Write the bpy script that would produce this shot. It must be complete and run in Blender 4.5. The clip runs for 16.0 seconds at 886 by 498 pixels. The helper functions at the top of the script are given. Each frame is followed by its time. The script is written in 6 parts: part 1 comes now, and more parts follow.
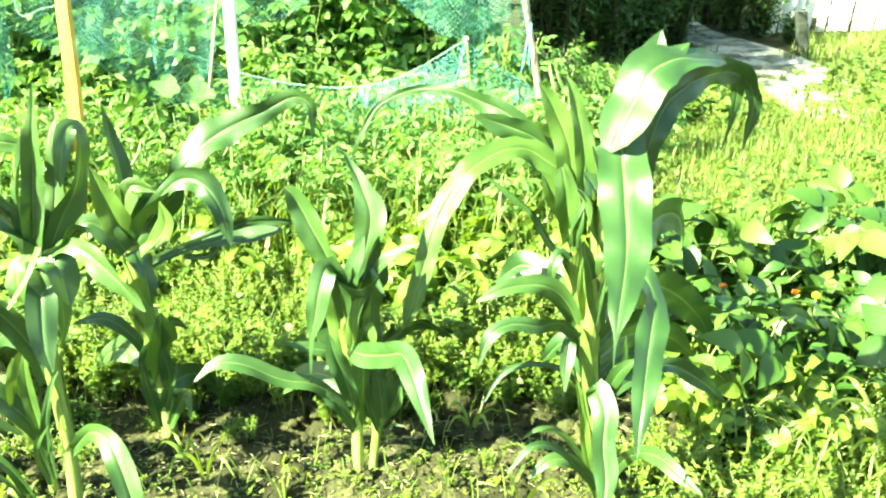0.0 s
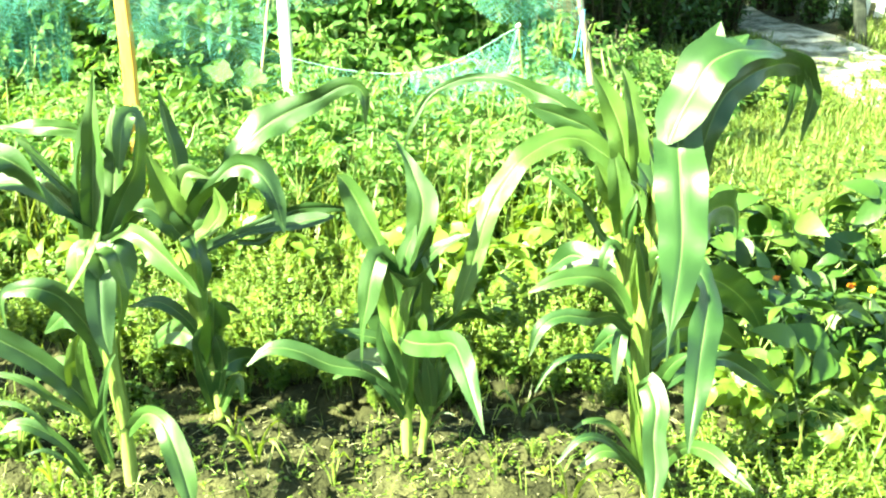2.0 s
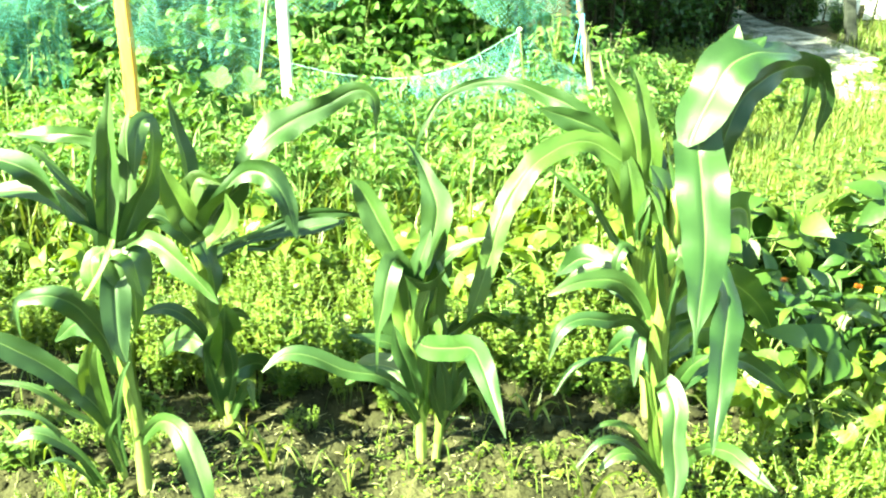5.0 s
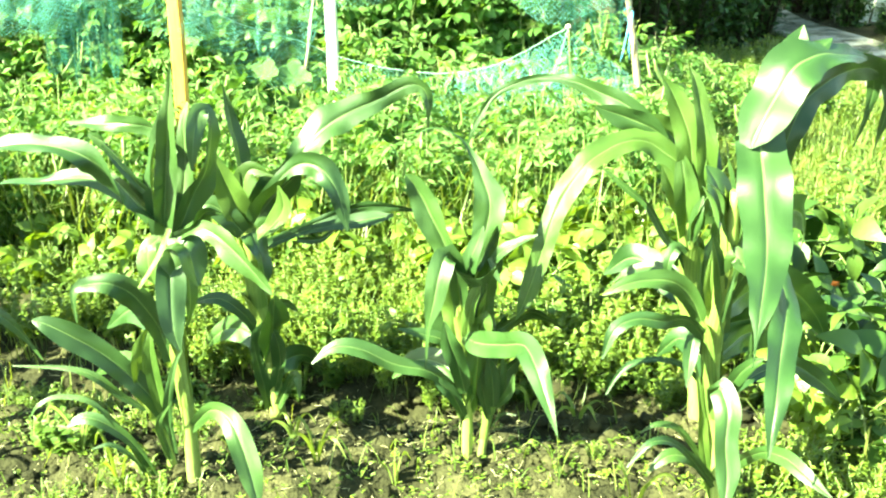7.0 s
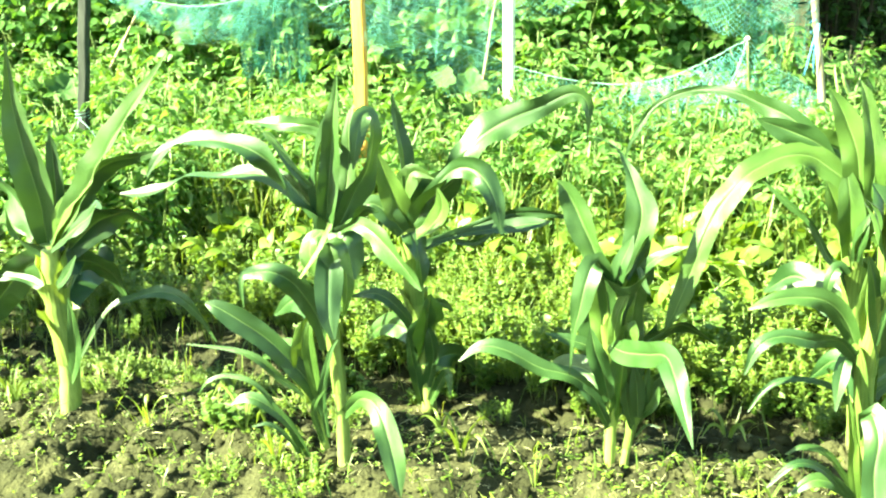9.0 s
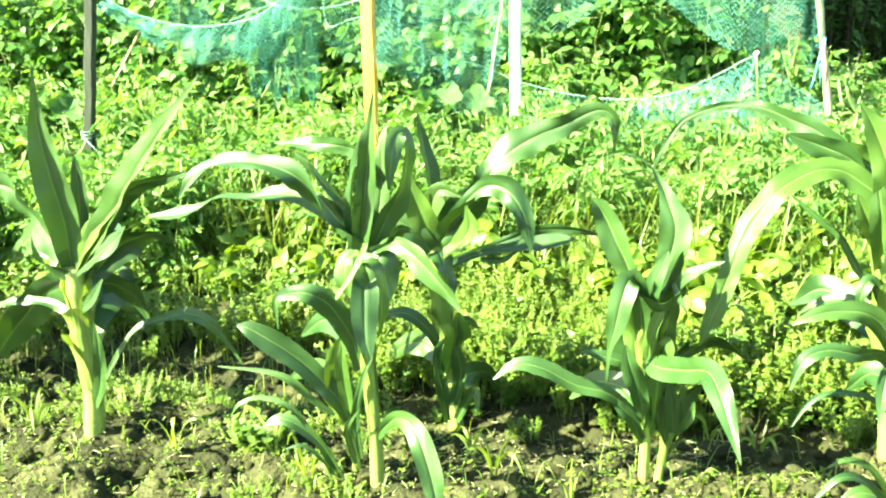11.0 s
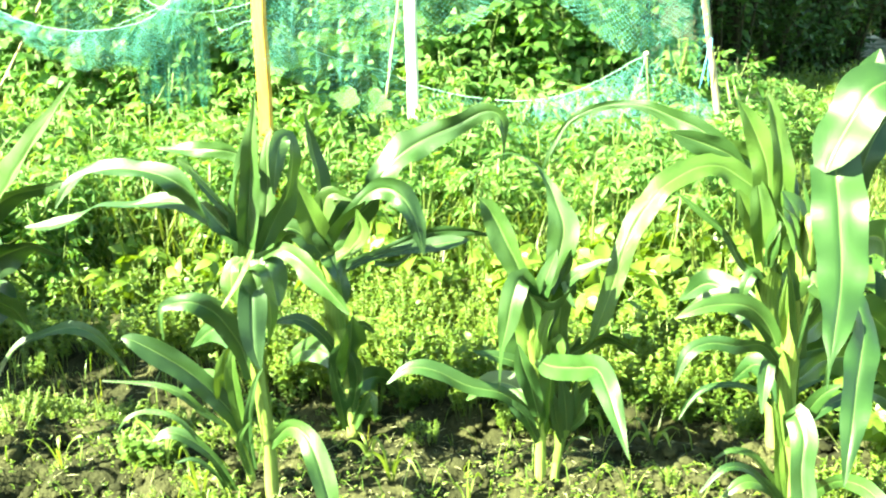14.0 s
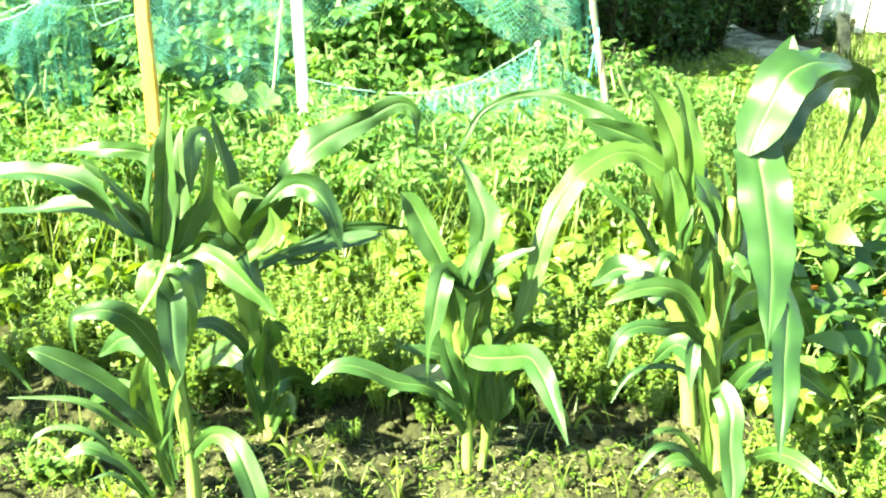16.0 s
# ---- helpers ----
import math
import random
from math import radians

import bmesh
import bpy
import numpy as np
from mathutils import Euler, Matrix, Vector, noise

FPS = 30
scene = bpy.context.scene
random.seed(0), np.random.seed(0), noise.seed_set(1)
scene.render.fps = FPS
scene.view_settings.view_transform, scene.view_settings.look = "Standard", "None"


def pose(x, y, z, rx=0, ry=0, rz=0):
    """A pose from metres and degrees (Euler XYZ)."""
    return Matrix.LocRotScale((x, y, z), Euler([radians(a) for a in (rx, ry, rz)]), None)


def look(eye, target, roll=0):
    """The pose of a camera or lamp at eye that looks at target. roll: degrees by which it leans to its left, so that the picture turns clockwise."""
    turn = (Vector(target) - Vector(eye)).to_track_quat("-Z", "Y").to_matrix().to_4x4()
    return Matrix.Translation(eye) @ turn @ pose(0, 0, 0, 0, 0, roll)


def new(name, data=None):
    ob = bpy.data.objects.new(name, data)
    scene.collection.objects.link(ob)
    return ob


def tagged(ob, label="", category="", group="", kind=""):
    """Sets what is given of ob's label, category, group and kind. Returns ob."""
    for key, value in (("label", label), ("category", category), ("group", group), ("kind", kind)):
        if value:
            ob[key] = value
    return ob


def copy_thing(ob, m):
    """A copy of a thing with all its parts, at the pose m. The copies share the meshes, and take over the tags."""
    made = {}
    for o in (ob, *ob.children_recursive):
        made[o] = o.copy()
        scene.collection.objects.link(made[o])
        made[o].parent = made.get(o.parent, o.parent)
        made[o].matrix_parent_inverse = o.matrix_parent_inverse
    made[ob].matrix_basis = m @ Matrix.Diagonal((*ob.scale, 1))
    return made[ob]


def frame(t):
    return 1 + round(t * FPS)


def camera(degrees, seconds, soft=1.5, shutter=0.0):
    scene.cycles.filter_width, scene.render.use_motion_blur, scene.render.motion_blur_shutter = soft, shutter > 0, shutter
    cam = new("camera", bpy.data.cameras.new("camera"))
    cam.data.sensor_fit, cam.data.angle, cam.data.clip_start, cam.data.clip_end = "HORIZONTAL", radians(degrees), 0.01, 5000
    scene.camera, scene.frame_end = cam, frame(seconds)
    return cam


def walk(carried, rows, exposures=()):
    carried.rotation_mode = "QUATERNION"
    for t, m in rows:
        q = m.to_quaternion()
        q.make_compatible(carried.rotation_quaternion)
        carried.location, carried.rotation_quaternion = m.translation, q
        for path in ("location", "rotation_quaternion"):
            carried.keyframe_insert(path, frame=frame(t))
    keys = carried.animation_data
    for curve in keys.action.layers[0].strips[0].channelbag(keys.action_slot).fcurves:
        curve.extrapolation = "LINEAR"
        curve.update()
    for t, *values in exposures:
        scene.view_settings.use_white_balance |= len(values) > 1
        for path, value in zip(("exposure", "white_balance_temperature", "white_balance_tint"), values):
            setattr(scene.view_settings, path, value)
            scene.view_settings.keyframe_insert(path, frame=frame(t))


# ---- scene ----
cam = camera(47.6, 16.0, soft=2.2)
PATH = [
    (0, (0.091, -0.1, 1.451), (0.035, 1.78, 0.771), -1.9),
    (0.5, (0.082, -0.108, 1.443), (0.011, 1.772, 0.764), -1.6),
    (1, (0.074, -0.113, 1.452), (-0.019, 1.763, 0.766), -1.5),
    (1.5, (0.081, -0.106, 1.464), (-0.043, 1.762, 0.761), -1.9),
    (2, (0.077, -0.1, 1.466), (-0.07, 1.764, 0.759), -2.1),
    (2.5, (0.083, -0.095, 1.46), (-0.053, 1.769, 0.75), -1.8),
    (3, (0.077, -0.096, 1.464), (-0.054, 1.772, 0.761), -2.0),
    (3.5, (0.076, -0.098, 1.455), (-0.08, 1.768, 0.751), -2.1),
    (5.8, (-0.078, -0.117, 1.472), (-0.157, 1.755, 0.773), -1.7),
    (6, (-0.096, -0.121, 1.47), (-0.167, 1.747, 0.759), -1.5),
    (6.5, (-0.085, -0.111, 1.473), (-0.196, 1.751, 0.753), -1.8),
    (7, (-0.043, -0.107, 1.471), (-0.225, 1.755, 0.764), -1.7),
    (7.5, (0.019, -0.117, 1.471), (-0.283, 1.733, 0.774), -1.9),
    (8, (0.079, -0.131, 1.466), (-0.324, 1.706, 0.787), -2.1),
    (8.5, (0.099, -0.147, 1.463), (-0.414, 1.664, 0.786), -2.2),
    (9, (0.049, -0.148, 1.469), (-0.492, 1.656, 0.796), -2.7),
    (9.5, (-0.026, -0.156, 1.483), (-0.564, 1.651, 0.817), -4.2),
    (9.7, (-0.038, -0.167, 1.486), (-0.567, 1.643, 0.821), -4.2),
    (11.8, (-0.081, -0.179, 1.485), (-0.59, 1.646, 0.845), -2.9),
    (12, (-0.062, -0.168, 1.49), (-0.566, 1.657, 0.847), -3.2),
    (12.5, (-0.06, -0.171, 1.491), (-0.563, 1.658, 0.855), -3.2),
    (13, (-0.053, -0.167, 1.485), (-0.52, 1.67, 0.846), -3.2),
    (13.5, (-0.037, -0.157, 1.482), (-0.452, 1.691, 0.839), -3.2),
    (14, (-0.023, -0.147, 1.472), (-0.364, 1.715, 0.824), -2.9),
    (14.5, (-0.009, -0.143, 1.472), (-0.278, 1.727, 0.816), -2.7),
    (15, (-0.013, -0.135, 1.464), (-0.195, 1.736, 0.784), -1.9),
    (15.5, (-0.082, -0.128, 1.473), (-0.186, 1.75, 0.793), -2.0),
    (16, (-0.156, -0.136, 1.471), (-0.24, 1.746, 0.799), -2.5),
]
EXPOSURE, KELVIN, TINT = 3.60, 7850, -23.5
walk(cam, [(t, look(eye, target, roll)) for t, eye, target, roll in PATH], [(0.0, EXPOSURE, KELVIN, TINT), (16.0, EXPOSURE, KELVIN, TINT)])

# ---- light: clear afternoon sky, sun behind the camera and to its left ----
SUN_WAY = Vector((0.68, 0.40, -0.62)).normalized()
world = bpy.data.worlds.new("sky")
scene.world = world
world.use_nodes = True
wn = world.node_tree
wn.nodes.clear()
sky = wn.nodes.new("ShaderNodeTexSky")
sky.sky_type = "NISHITA"
sky.sun_disc = False
sky.sun_elevation = math.asin(-SUN_WAY.z)
sky.sun_rotation = math.atan2(-SUN_WAY.x, -SUN_WAY.y)
back = wn.nodes.new("ShaderNodeBackground")
back.inputs["Strength"].default_value = 0.058
wout = wn.nodes.new("ShaderNodeOutputWorld")
wn.links.new(sky.outputs[0], back.inputs[0])
wn.links.new(back.outputs[0], wout.inputs[0])
sun_data = bpy.data.lights.new("sun", "SUN")
sun_data.energy = 5.0
sun_data.angle = radians(0.55)
sun_data.color = (1.0, 0.95, 0.84)
sun = new("sun", sun_data)
sun.rotation_mode = "QUATERNION"
sun.rotation_quaternion = SUN_WAY.to_track_quat("-Z", "Y")
sun.location = (-2, -4, 6)


# ---- materials ----
def material(name):
    m = bpy.data.materials.new(name)
    m.use_nodes = True
    nt = m.node_tree
    nt.nodes.clear()
    out = nt.nodes.new("ShaderNodeOutputMaterial")
    return m, nt, out


def node(nt, kind, **values):
    n = nt.nodes.new(kind)
    for k, v in values.items():
        n.inputs[k].default_value = v
    return n


def ramp(nt, src, stops):
    r = nt.nodes.new("ShaderNodeValToRGB")
    els = r.color_ramp.elements
    while len(els) < len(stops):
        els.new(0.5)
    for e, (p, c) in zip(els, stops):
        e.position, e.color = p, (*c, 1)
    nt.links.new(src, r.inputs[0])
    return r


def mix(nt, fac, a, b, mode="MIX"):
    m = nt.nodes.new("ShaderNodeMix")
    m.data_type, m.blend_type = "RGBA", mode
    for sock, v in ((m.inputs[0], fac), (m.inputs[6], a), (m.inputs[7], b)):
        if isinstance(v, bpy.types.NodeSocket):
            nt.links.new(v, sock)
        elif isinstance(v, (int, float)):
            sock.default_value = v
        else:
            sock.default_value = (*v, 1)
    return m.outputs[2]


def noise_tex(nt, scale, detail=3.0, coord="Object", stretch=None):
    tc = nt.nodes.new("ShaderNodeTexCoord")
    src = tc.outputs[coord]
    if stretch:
        mp = nt.nodes.new("ShaderNodeMapping")
        mp.inputs["Scale"].default_value = stretch
        nt.links.new(src, mp.inputs[0])
        src = mp.outputs[0]
    n = node(nt, "ShaderNodeTexNoise", Scale=scale, Detail=detail)
    nt.links.new(src, n.inputs["Vector"])
    return n.outputs["Fac"]


def leaf_material(name, dark, mid, light, rough=0.45, through_light=0.35, island=True, veins=0.0, spec=0.5):
    """Leaf: three greens by leaf and by patch, glossy cuticle, light passing through."""
    m, nt, out = material(name)
    if island:
        src = nt.nodes.new("ShaderNodeNewGeometry").outputs["Random Per Island"]
    else:
        src = nt.nodes.new("ShaderNodeObjectInfo").outputs["Random"]
    tone = ramp(nt, src, [(0.0, dark), (0.5, mid), (1.0, light)])
    patch = noise_tex(nt, 9.0, 4.0)
    blot = ramp(nt, patch, [(0.3, (0.72, 0.78, 0.7)), (0.7, (1.15, 1.1, 1.1))])
    col = mix(nt, 1.0, tone.outputs[0], blot.outputs[0], "MULTIPLY")
    p = node(nt, "ShaderNodeBsdfPrincipled", Roughness=rough)
    p.inputs["Specular IOR Level"].default_value = spec
    if veins:
        uv = nt.nodes.new("ShaderNodeUVMap")
        sep = nt.nodes.new("ShaderNodeSeparateXYZ")
        nt.links.new(uv.outputs[0], sep.inputs[0])
        # pale midrib along the middle of the blade
        rib = nt.nodes.new("ShaderNodeMath")
        rib.operation = "SUBTRACT"
        rib.inputs[1].default_value = 0.5
        nt.links.new(sep.outputs[0], rib.inputs[0])
        ab = nt.nodes.new("ShaderNodeMath")
        ab.operation = "ABSOLUTE"
        nt.links.new(rib.outputs[0], ab.inputs[0])
        ribr = ramp(nt, ab.outputs[0], [(0.008, (0.38, 0.38, 0.38)), (0.03, (0, 0, 0))])
        wave = node(nt, "ShaderNodeTexWave", Scale=11.0, Distortion=1.2, Detail=2.0)
        wave.inputs["Detail Scale"].default_value = 1.5
        nt.links.new(uv.outputs[0], wave.inputs["Vector"])
        stripe = ramp(nt, wave.outputs["Fac"], [(0.2, (0.88, 0.90, 0.87)), (0.8, (1.06, 1.05, 1.04))])
        col = mix(nt, 1.0, col, stripe.outputs[0], "MULTIPLY")
        col = mix(nt, ribr.outputs[0], col, (0.24, 0.34, 0.12))
        # yellow-brown drying towards some tips and margins
        dry = noise_tex(nt, 5.0, 5.0)
        tip = nt.nodes.new("ShaderNodeMath")
        tip.operation = "MULTIPLY"
        nt.links.new(dry, tip.inputs[0])
        nt.links.new(sep.outputs[1], tip.inputs[1])
        dr = ramp(nt, tip.outputs[0], [(0.60, (0, 0, 0)), (0.72, (0.5, 0.5, 0.5))])
        col = mix(nt, dr.outputs[0], col, (0.22, 0.24, 0.06))
        bump = nt.nodes.new("ShaderNodeBump")
        bump.inputs["Strength"].default_value = veins
        bump.inputs["Distance"].default_value = 0.002
        nt.links.new(wave.outputs["Fac"], bump.inputs["Height"])
        nt.links.new(bump.outputs[0], p.inputs["Normal"])
    else:
        bump = nt.nodes.new("ShaderNodeBump")
        bump.inputs["Strength"].default_value = 0.35
        bump.inputs["Distance"].default_value = 0.004
        nt.links.new(noise_tex(nt, 90.0, 2.0), bump.inputs["Height"])
        nt.links.new(bump.outputs[0], p.inputs["Normal"])
    nt.links.new(col, p.inputs["Base Color"])
    tr = nt.nodes.new("ShaderNodeBsdfTranslucent")
    warm = mix(nt, 1.0, col, (1.35, 1.25, 0.55), "MULTIPLY")
    nt.links.new(warm, tr.inputs[0])
    ms = nt.nodes.new("ShaderNodeMixShader")
    ms.inputs[0].default_value = through_light
    nt.links.new(p.outputs[0], ms.inputs[1])
    nt.links.new(tr.outputs[0], ms.inputs[2])
    nt.links.new(ms.outputs[0], out.inputs[0])
    return m


def solid_material(name, stops, scale, rough, stretch=None, bump=0.5, dist=0.004, fine=60.0, spec=0.4, coord="Object"):
    """Opaque surface with coarse stains and fine grain."""
    m, nt, out = material(name)
    big = noise_tex(nt, scale, 6.0, coord, stretch)
    tone = ramp(nt, big, stops)
    grain = noise_tex(nt, fine, 4.0, coord, stretch)
    g = ramp(nt, grain, [(0.25, (0.7, 0.7, 0.7)), (0.75, (1.2, 1.2, 1.2))])
    col = mix(nt, 1.0, tone.outputs[0], g.outputs[0], "MULTIPLY")
    p = node(nt, "ShaderNodeBsdfPrincipled", Roughness=rough)
    p.inputs["Specular IOR Level"].default_value = spec
    b = nt.nodes.new("ShaderNodeBump")
    b.inputs["Strength"].default_value = bump
    b.inputs["Distance"].default_value = dist
    nt.links.new(grain, b.inputs["Height"])
    nt.links.new(col, p.inputs["Base Color"])
    nt.links.new(b.outputs[0], p.inputs["Normal"])
    nt.links.new(p.outputs[0], out.inputs[0])
    return m


M_CORN = leaf_material("maize_leaf", (0.021, 0.055, 0.014), (0.030, 0.070, 0.017), (0.042, 0.088, 0.020), 0.44, 0.10, False, 0.14, 0.54)
M_CORN_YOUNG = leaf_material("maize_whorl_leaf", (0.052, 0.105, 0.022), (0.070, 0.130, 0.027), (0.092, 0.155, 0.032), 0.40, 0.24, False, 0.3, 0.55)
M_SHEATH = leaf_material("maize_sheath", (0.11, 0.18, 0.042), (0.155, 0.225, 0.055), (0.20, 0.265, 0.07), 0.4, 0.2, False, 0.3, 0.5)
M_STALK = solid_material("maize_stalk", [(0.3, (0.12, 0.19, 0.04)), (0.5, (0.21, 0.275, 0.07)), (0.75, (0.32, 0.36, 0.12))], 7.0, 0.42, (1, 1, 0.15), 0.3, 0.002, 160.0)
M_BEAN = leaf_material("bean_leaf", (0.026, 0.066, 0.013), (0.046, 0.098, 0.018), (0.082, 0.142, 0.025), 0.46, 0.25, False, 0.0, 0.4)
# paler bean green; on the bush beans it stands in for sunlight
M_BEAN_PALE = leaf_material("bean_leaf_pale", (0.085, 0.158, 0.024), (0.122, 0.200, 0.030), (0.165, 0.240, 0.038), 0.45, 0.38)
M_CLIMB = leaf_material("climbing_leaf", (0.060, 0.138, 0.032), (0.092, 0.195, 0.048), (0.132, 0.250, 0.068), 0.5, 0.45, True, 0.0, 0.3)
M_PEA = leaf_material("pea_leaf", (0.088, 0.188, 0.052), (0.126, 0.242, 0.068), (0.172, 0.290, 0.088), 0.58, 0.46, True, 0.0, 0.25)
M_POD = leaf_material("pod_skin", (0.14, 0.24, 0.07), (0.20, 0.30, 0.10), (0.30, 0.36, 0.16), 0.40, 0.15)
M_WEED = leaf_material("weed_leaf", (0.085, 0.150, 0.022), (0.130, 0.200, 0.028), (0.185, 0.250, 0.036), 0.5, 0.38)
M_WEED_DARK = leaf_material("weed_leaf_dark", (0.060, 0.120, 0.020), (0.090, 0.160, 0.028), (0.130, 0.205, 0.036), 0.48, 0.35)
M_GRASS = leaf_material("grass_blade", (0.090, 0.155, 0.030), (0.145, 0.215, 0.045), (0.240, 0.270, 0.085), 0.45, 0.38)
M_HEDGE = leaf_material("hedge_leaf", (0.024, 0.060, 0.014), (0.044, 0.098, 0.022), (0.075, 0.140, 0.030), 0.45, 0.30)
M_SQUASH = leaf_material("squash_leaf", (0.045, 0.105, 0.032), (0.058, 0.125, 0.038), (0.075, 0.145, 0.044), 0.7, 0.3, True, 0.0, 0.2)
M_STEM = solid_material("green_stem", [(0.3, (0.10, 0.17, 0.04)), (0.7, (0.22, 0.27, 0.09))], 12.0, 0.5)
M_STRAW = solid_material("dry_straw", [(0.3, (0.26, 0.25, 0.12)), (0.7, (0.36, 0.34, 0.20))], 20.0, 0.7)
M_TWIG = solid_material("brown_twig", [(0.3, (0.025, 0.022, 0.014)), (0.7, (0.06, 0.05, 0.03))], 20.0, 0.7)
M_SOIL = solid_material("black_soil", [(0.25, (0.011, 0.0120, 0.005)), (0.5, (0.032, 0.0325, 0.0140)), (0.8, (0.088, 0.085, 0.038))], 6.0, 0.95, None, 1.0, 0.012, 70.0, 0.15)
M_GRAVEL = solid_material("gravel_path", [(0.36, (0.09, 0.09, 0.06)), (0.5, (0.32, 0.31, 0.26)), (0.64, (0.50, 0.48, 0.43))], 4.0, 0.9, None, 0.9, 0.01, 60.0, 0.2)
M_POST_ORANGE = solid_material("fresh_pine", [(0.3, (0.44, 0.22, 0.04)), (0.55, (0.58, 0.31, 0.07)), (0.8, (0.68, 0.41, 0.12))], 5.0, 0.6, (4, 4, 0.4), 0.4, 0.002, 40.0)
M_POST_WHITE = solid_material("bleached_wood", [(0.3, (0.74, 0.66, 0.60)), (0.7, (0.86, 0.80, 0.74))], 5.0, 0.65, (4, 4, 0.4), 0.4, 0.002, 40.0)
M_POST_GREY = solid_material("weathered_grey_wood", [(0.3, (0.012, 0.016, 0.012)), (0.7, (0.034, 0.040, 0.030))], 6.0, 0.8, (4, 4, 0.4), 0.6, 0.003, 40.0)
M_POST_TAN = solid_material("barked_stick", [(0.3, (0.28, 0.22, 0.13)), (0.7, (0.46, 0.38, 0.25))], 9.0, 0.75, (3, 3, 0.6), 0.5, 0.003, 50.0)
M_NET = solid_material("turquoise_netting", [(0.3, (0.12, 0.40, 0.34)), (0.7, (0.22, 0.54, 0.46))], 4.0, 0.45, None, 0.1)
M_NET_DEEP = solid_material("dark_green_netting", [(0.3, (0.018, 0.10, 0.075)), (0.7, (0.035, 0.16, 0.12))], 4.0, 0.5, None, 0.1)
M_CORD = solid_material("pale_green_cord", [(0.3, (0.18, 0.36, 0.30)), (0.7, (0.30, 0.50, 0.42))], 30.0, 0.6)
M_TWINE = solid_material("blue_twine", [(0.3, (0.06, 0.28, 0.55)), (0.7, (0.14, 0.40, 0.66))], 30.0, 0.6)
M_FENCE = solid_material("white_washed_board", [(0.3, (0.56, 0.54, 0.49)), (0.7, (0.80, 0.78, 0.73))], 4.0, 0.75, (4, 4, 0.4), 0.4, 0.003, 30.0)
M_PETAL = solid_material("orange_petal", [(0.3, (0.60, 0.14, 0.008)), (0.7, (0.78, 0.24, 0.012))], 40.0, 0.6)
M_YELLOW = solid_material("yellow_petal", [(0.3, (0.75, 0.50, 0.02)), (0.7, (0.85, 0.62, 0.05))], 40.0, 0.6)
M_ROCK = solid_material("grey_stone", [(0.3, (0.15, 0.145, 0.13)), (0.7, (0.34, 0.32, 0.28))], 5.0, 0.85, None, 0.8, 0.01, 40.0)


# ---- mesh helpers ----
def part(name, bm, mat, parent=None, label=""):
    me = bpy.data.meshes.new(name)
    bm.to_mesh(me)
    bm.free()
    return mesh_part(name, me, mat, parent, label)


def mesh_part(name, me, mat=None, parent=None, label=""):
    if mat and not me.materials:
        me.materials.append(mat)
    ob = new(name, me)
    if parent:
        ob.parent = parent
    return tagged(ob, label) if label else ob


class Soup:
    """Collects many small pieces into one mesh quickly."""

    def __init__(self):
        self.v, self.f = [], []

    def add(self, verts, faces):
        n = len(self.v)
        self.v.extend(verts)
        self.f.extend([tuple(i + n for i in f) for f in faces])

    def mesh(self, name, mat, smooth=True):
        me = bpy.data.meshes.new(name)
        me.from_pydata([tuple(p) for p in self.v], [], self.f)
        me.materials.append(mat)
        if smooth:
            me.polygons.foreach_set("use_smooth", [True] * len(me.polygons))
        me.update()
        return me


def basis(direction, up):
    """Along, across and normal of a leaf that points along direction, its upper face towards up."""
    a = Vector(direction).normalized()
    s = a.cross(Vector(up))
    s = s.normalized() if s.length > 1e-4 else a.orthogonal().normalized()
    return a, s, s.cross(a)


OVATE = ((0.0, 0.10), (0.18, 0.78), (0.42, 1.0), (0.70, 0.66), (1.0, 0.0))
OVATE_FINE = ((0.0, 0.08), (0.10, 0.58), (0.22, 0.88), (0.38, 1.0), (0.55, 0.90), (0.72, 0.62), (0.88, 0.27), (1.0, 0.0))
LANCE = ((0.0, 0.15), (0.30, 0.9), (0.62, 0.8), (1.0, 0.0))
ROUND = ((0.0, 0.45), (0.15, 0.95), (0.45, 1.08), (0.75, 0.85), (0.93, 0.42), (1.0, 0.0))


def leaflet(soup, root, direction, up, length, width, shape=OVATE, droop=0.25, cup=0.18):
    """One leaf blade, folded a little at its midrib and bent down towards its tip."""
    a, s, n = basis(direction, up)
    verts, faces = [], []
    for i, (t, w) in enumerate(shape):
        mid = root + a * (t * length) - n * (droop * length * t * t)
        half = s * (w * width * 0.5)
        lift = n * (cup * w * width * 0.5)
        if w == 0.0:
            verts.append(mid)
            k = 3 * (i - 1)
            faces += [(k, k + 1, k + 3), (k + 1, k + 2, k + 3)]
        else:
            verts += [mid - half + lift, mid, mid + half + lift]
            if i:
                k = 3 * (i - 1)
                faces += [(k, k + 1, k + 4, k + 3), (k + 1, k + 2, k + 5, k + 4)]
    soup.add(verts, faces)


def tube(soup, points, radii, sides=6):
    """Tapered round stem through the points."""
    pts = [Vector(p) for p in points]
    verts, faces = [], []
    ref = Vector((0.3, 1.0, 0.2))
    for i, p in enumerate(pts):
        d = (pts[min(i + 1, len(pts) - 1)] - pts[max(i - 1, 0)]).normalized()
        s = d.cross(ref).normalized()
        n = s.cross(d)
        r = radii[i]
        for k in range(sides):
            c = 2 * math.pi * k / sides
            verts.append(p + s * (r * math.cos(c)) + n * (r * math.sin(c)))
    for i in range(len(pts) - 1):
        for k in range(sides):
            j = (k + 1) % sides
            faces.append((i * sides + k, i * sides + j, (i + 1) * sides + j, (i + 1) * sides + k))
    faces.append(tuple(range(sides))[::-1])
    faces.append(tuple((len(pts) - 1) * sides + k for k in range(sides)))
    soup.add(verts, faces)


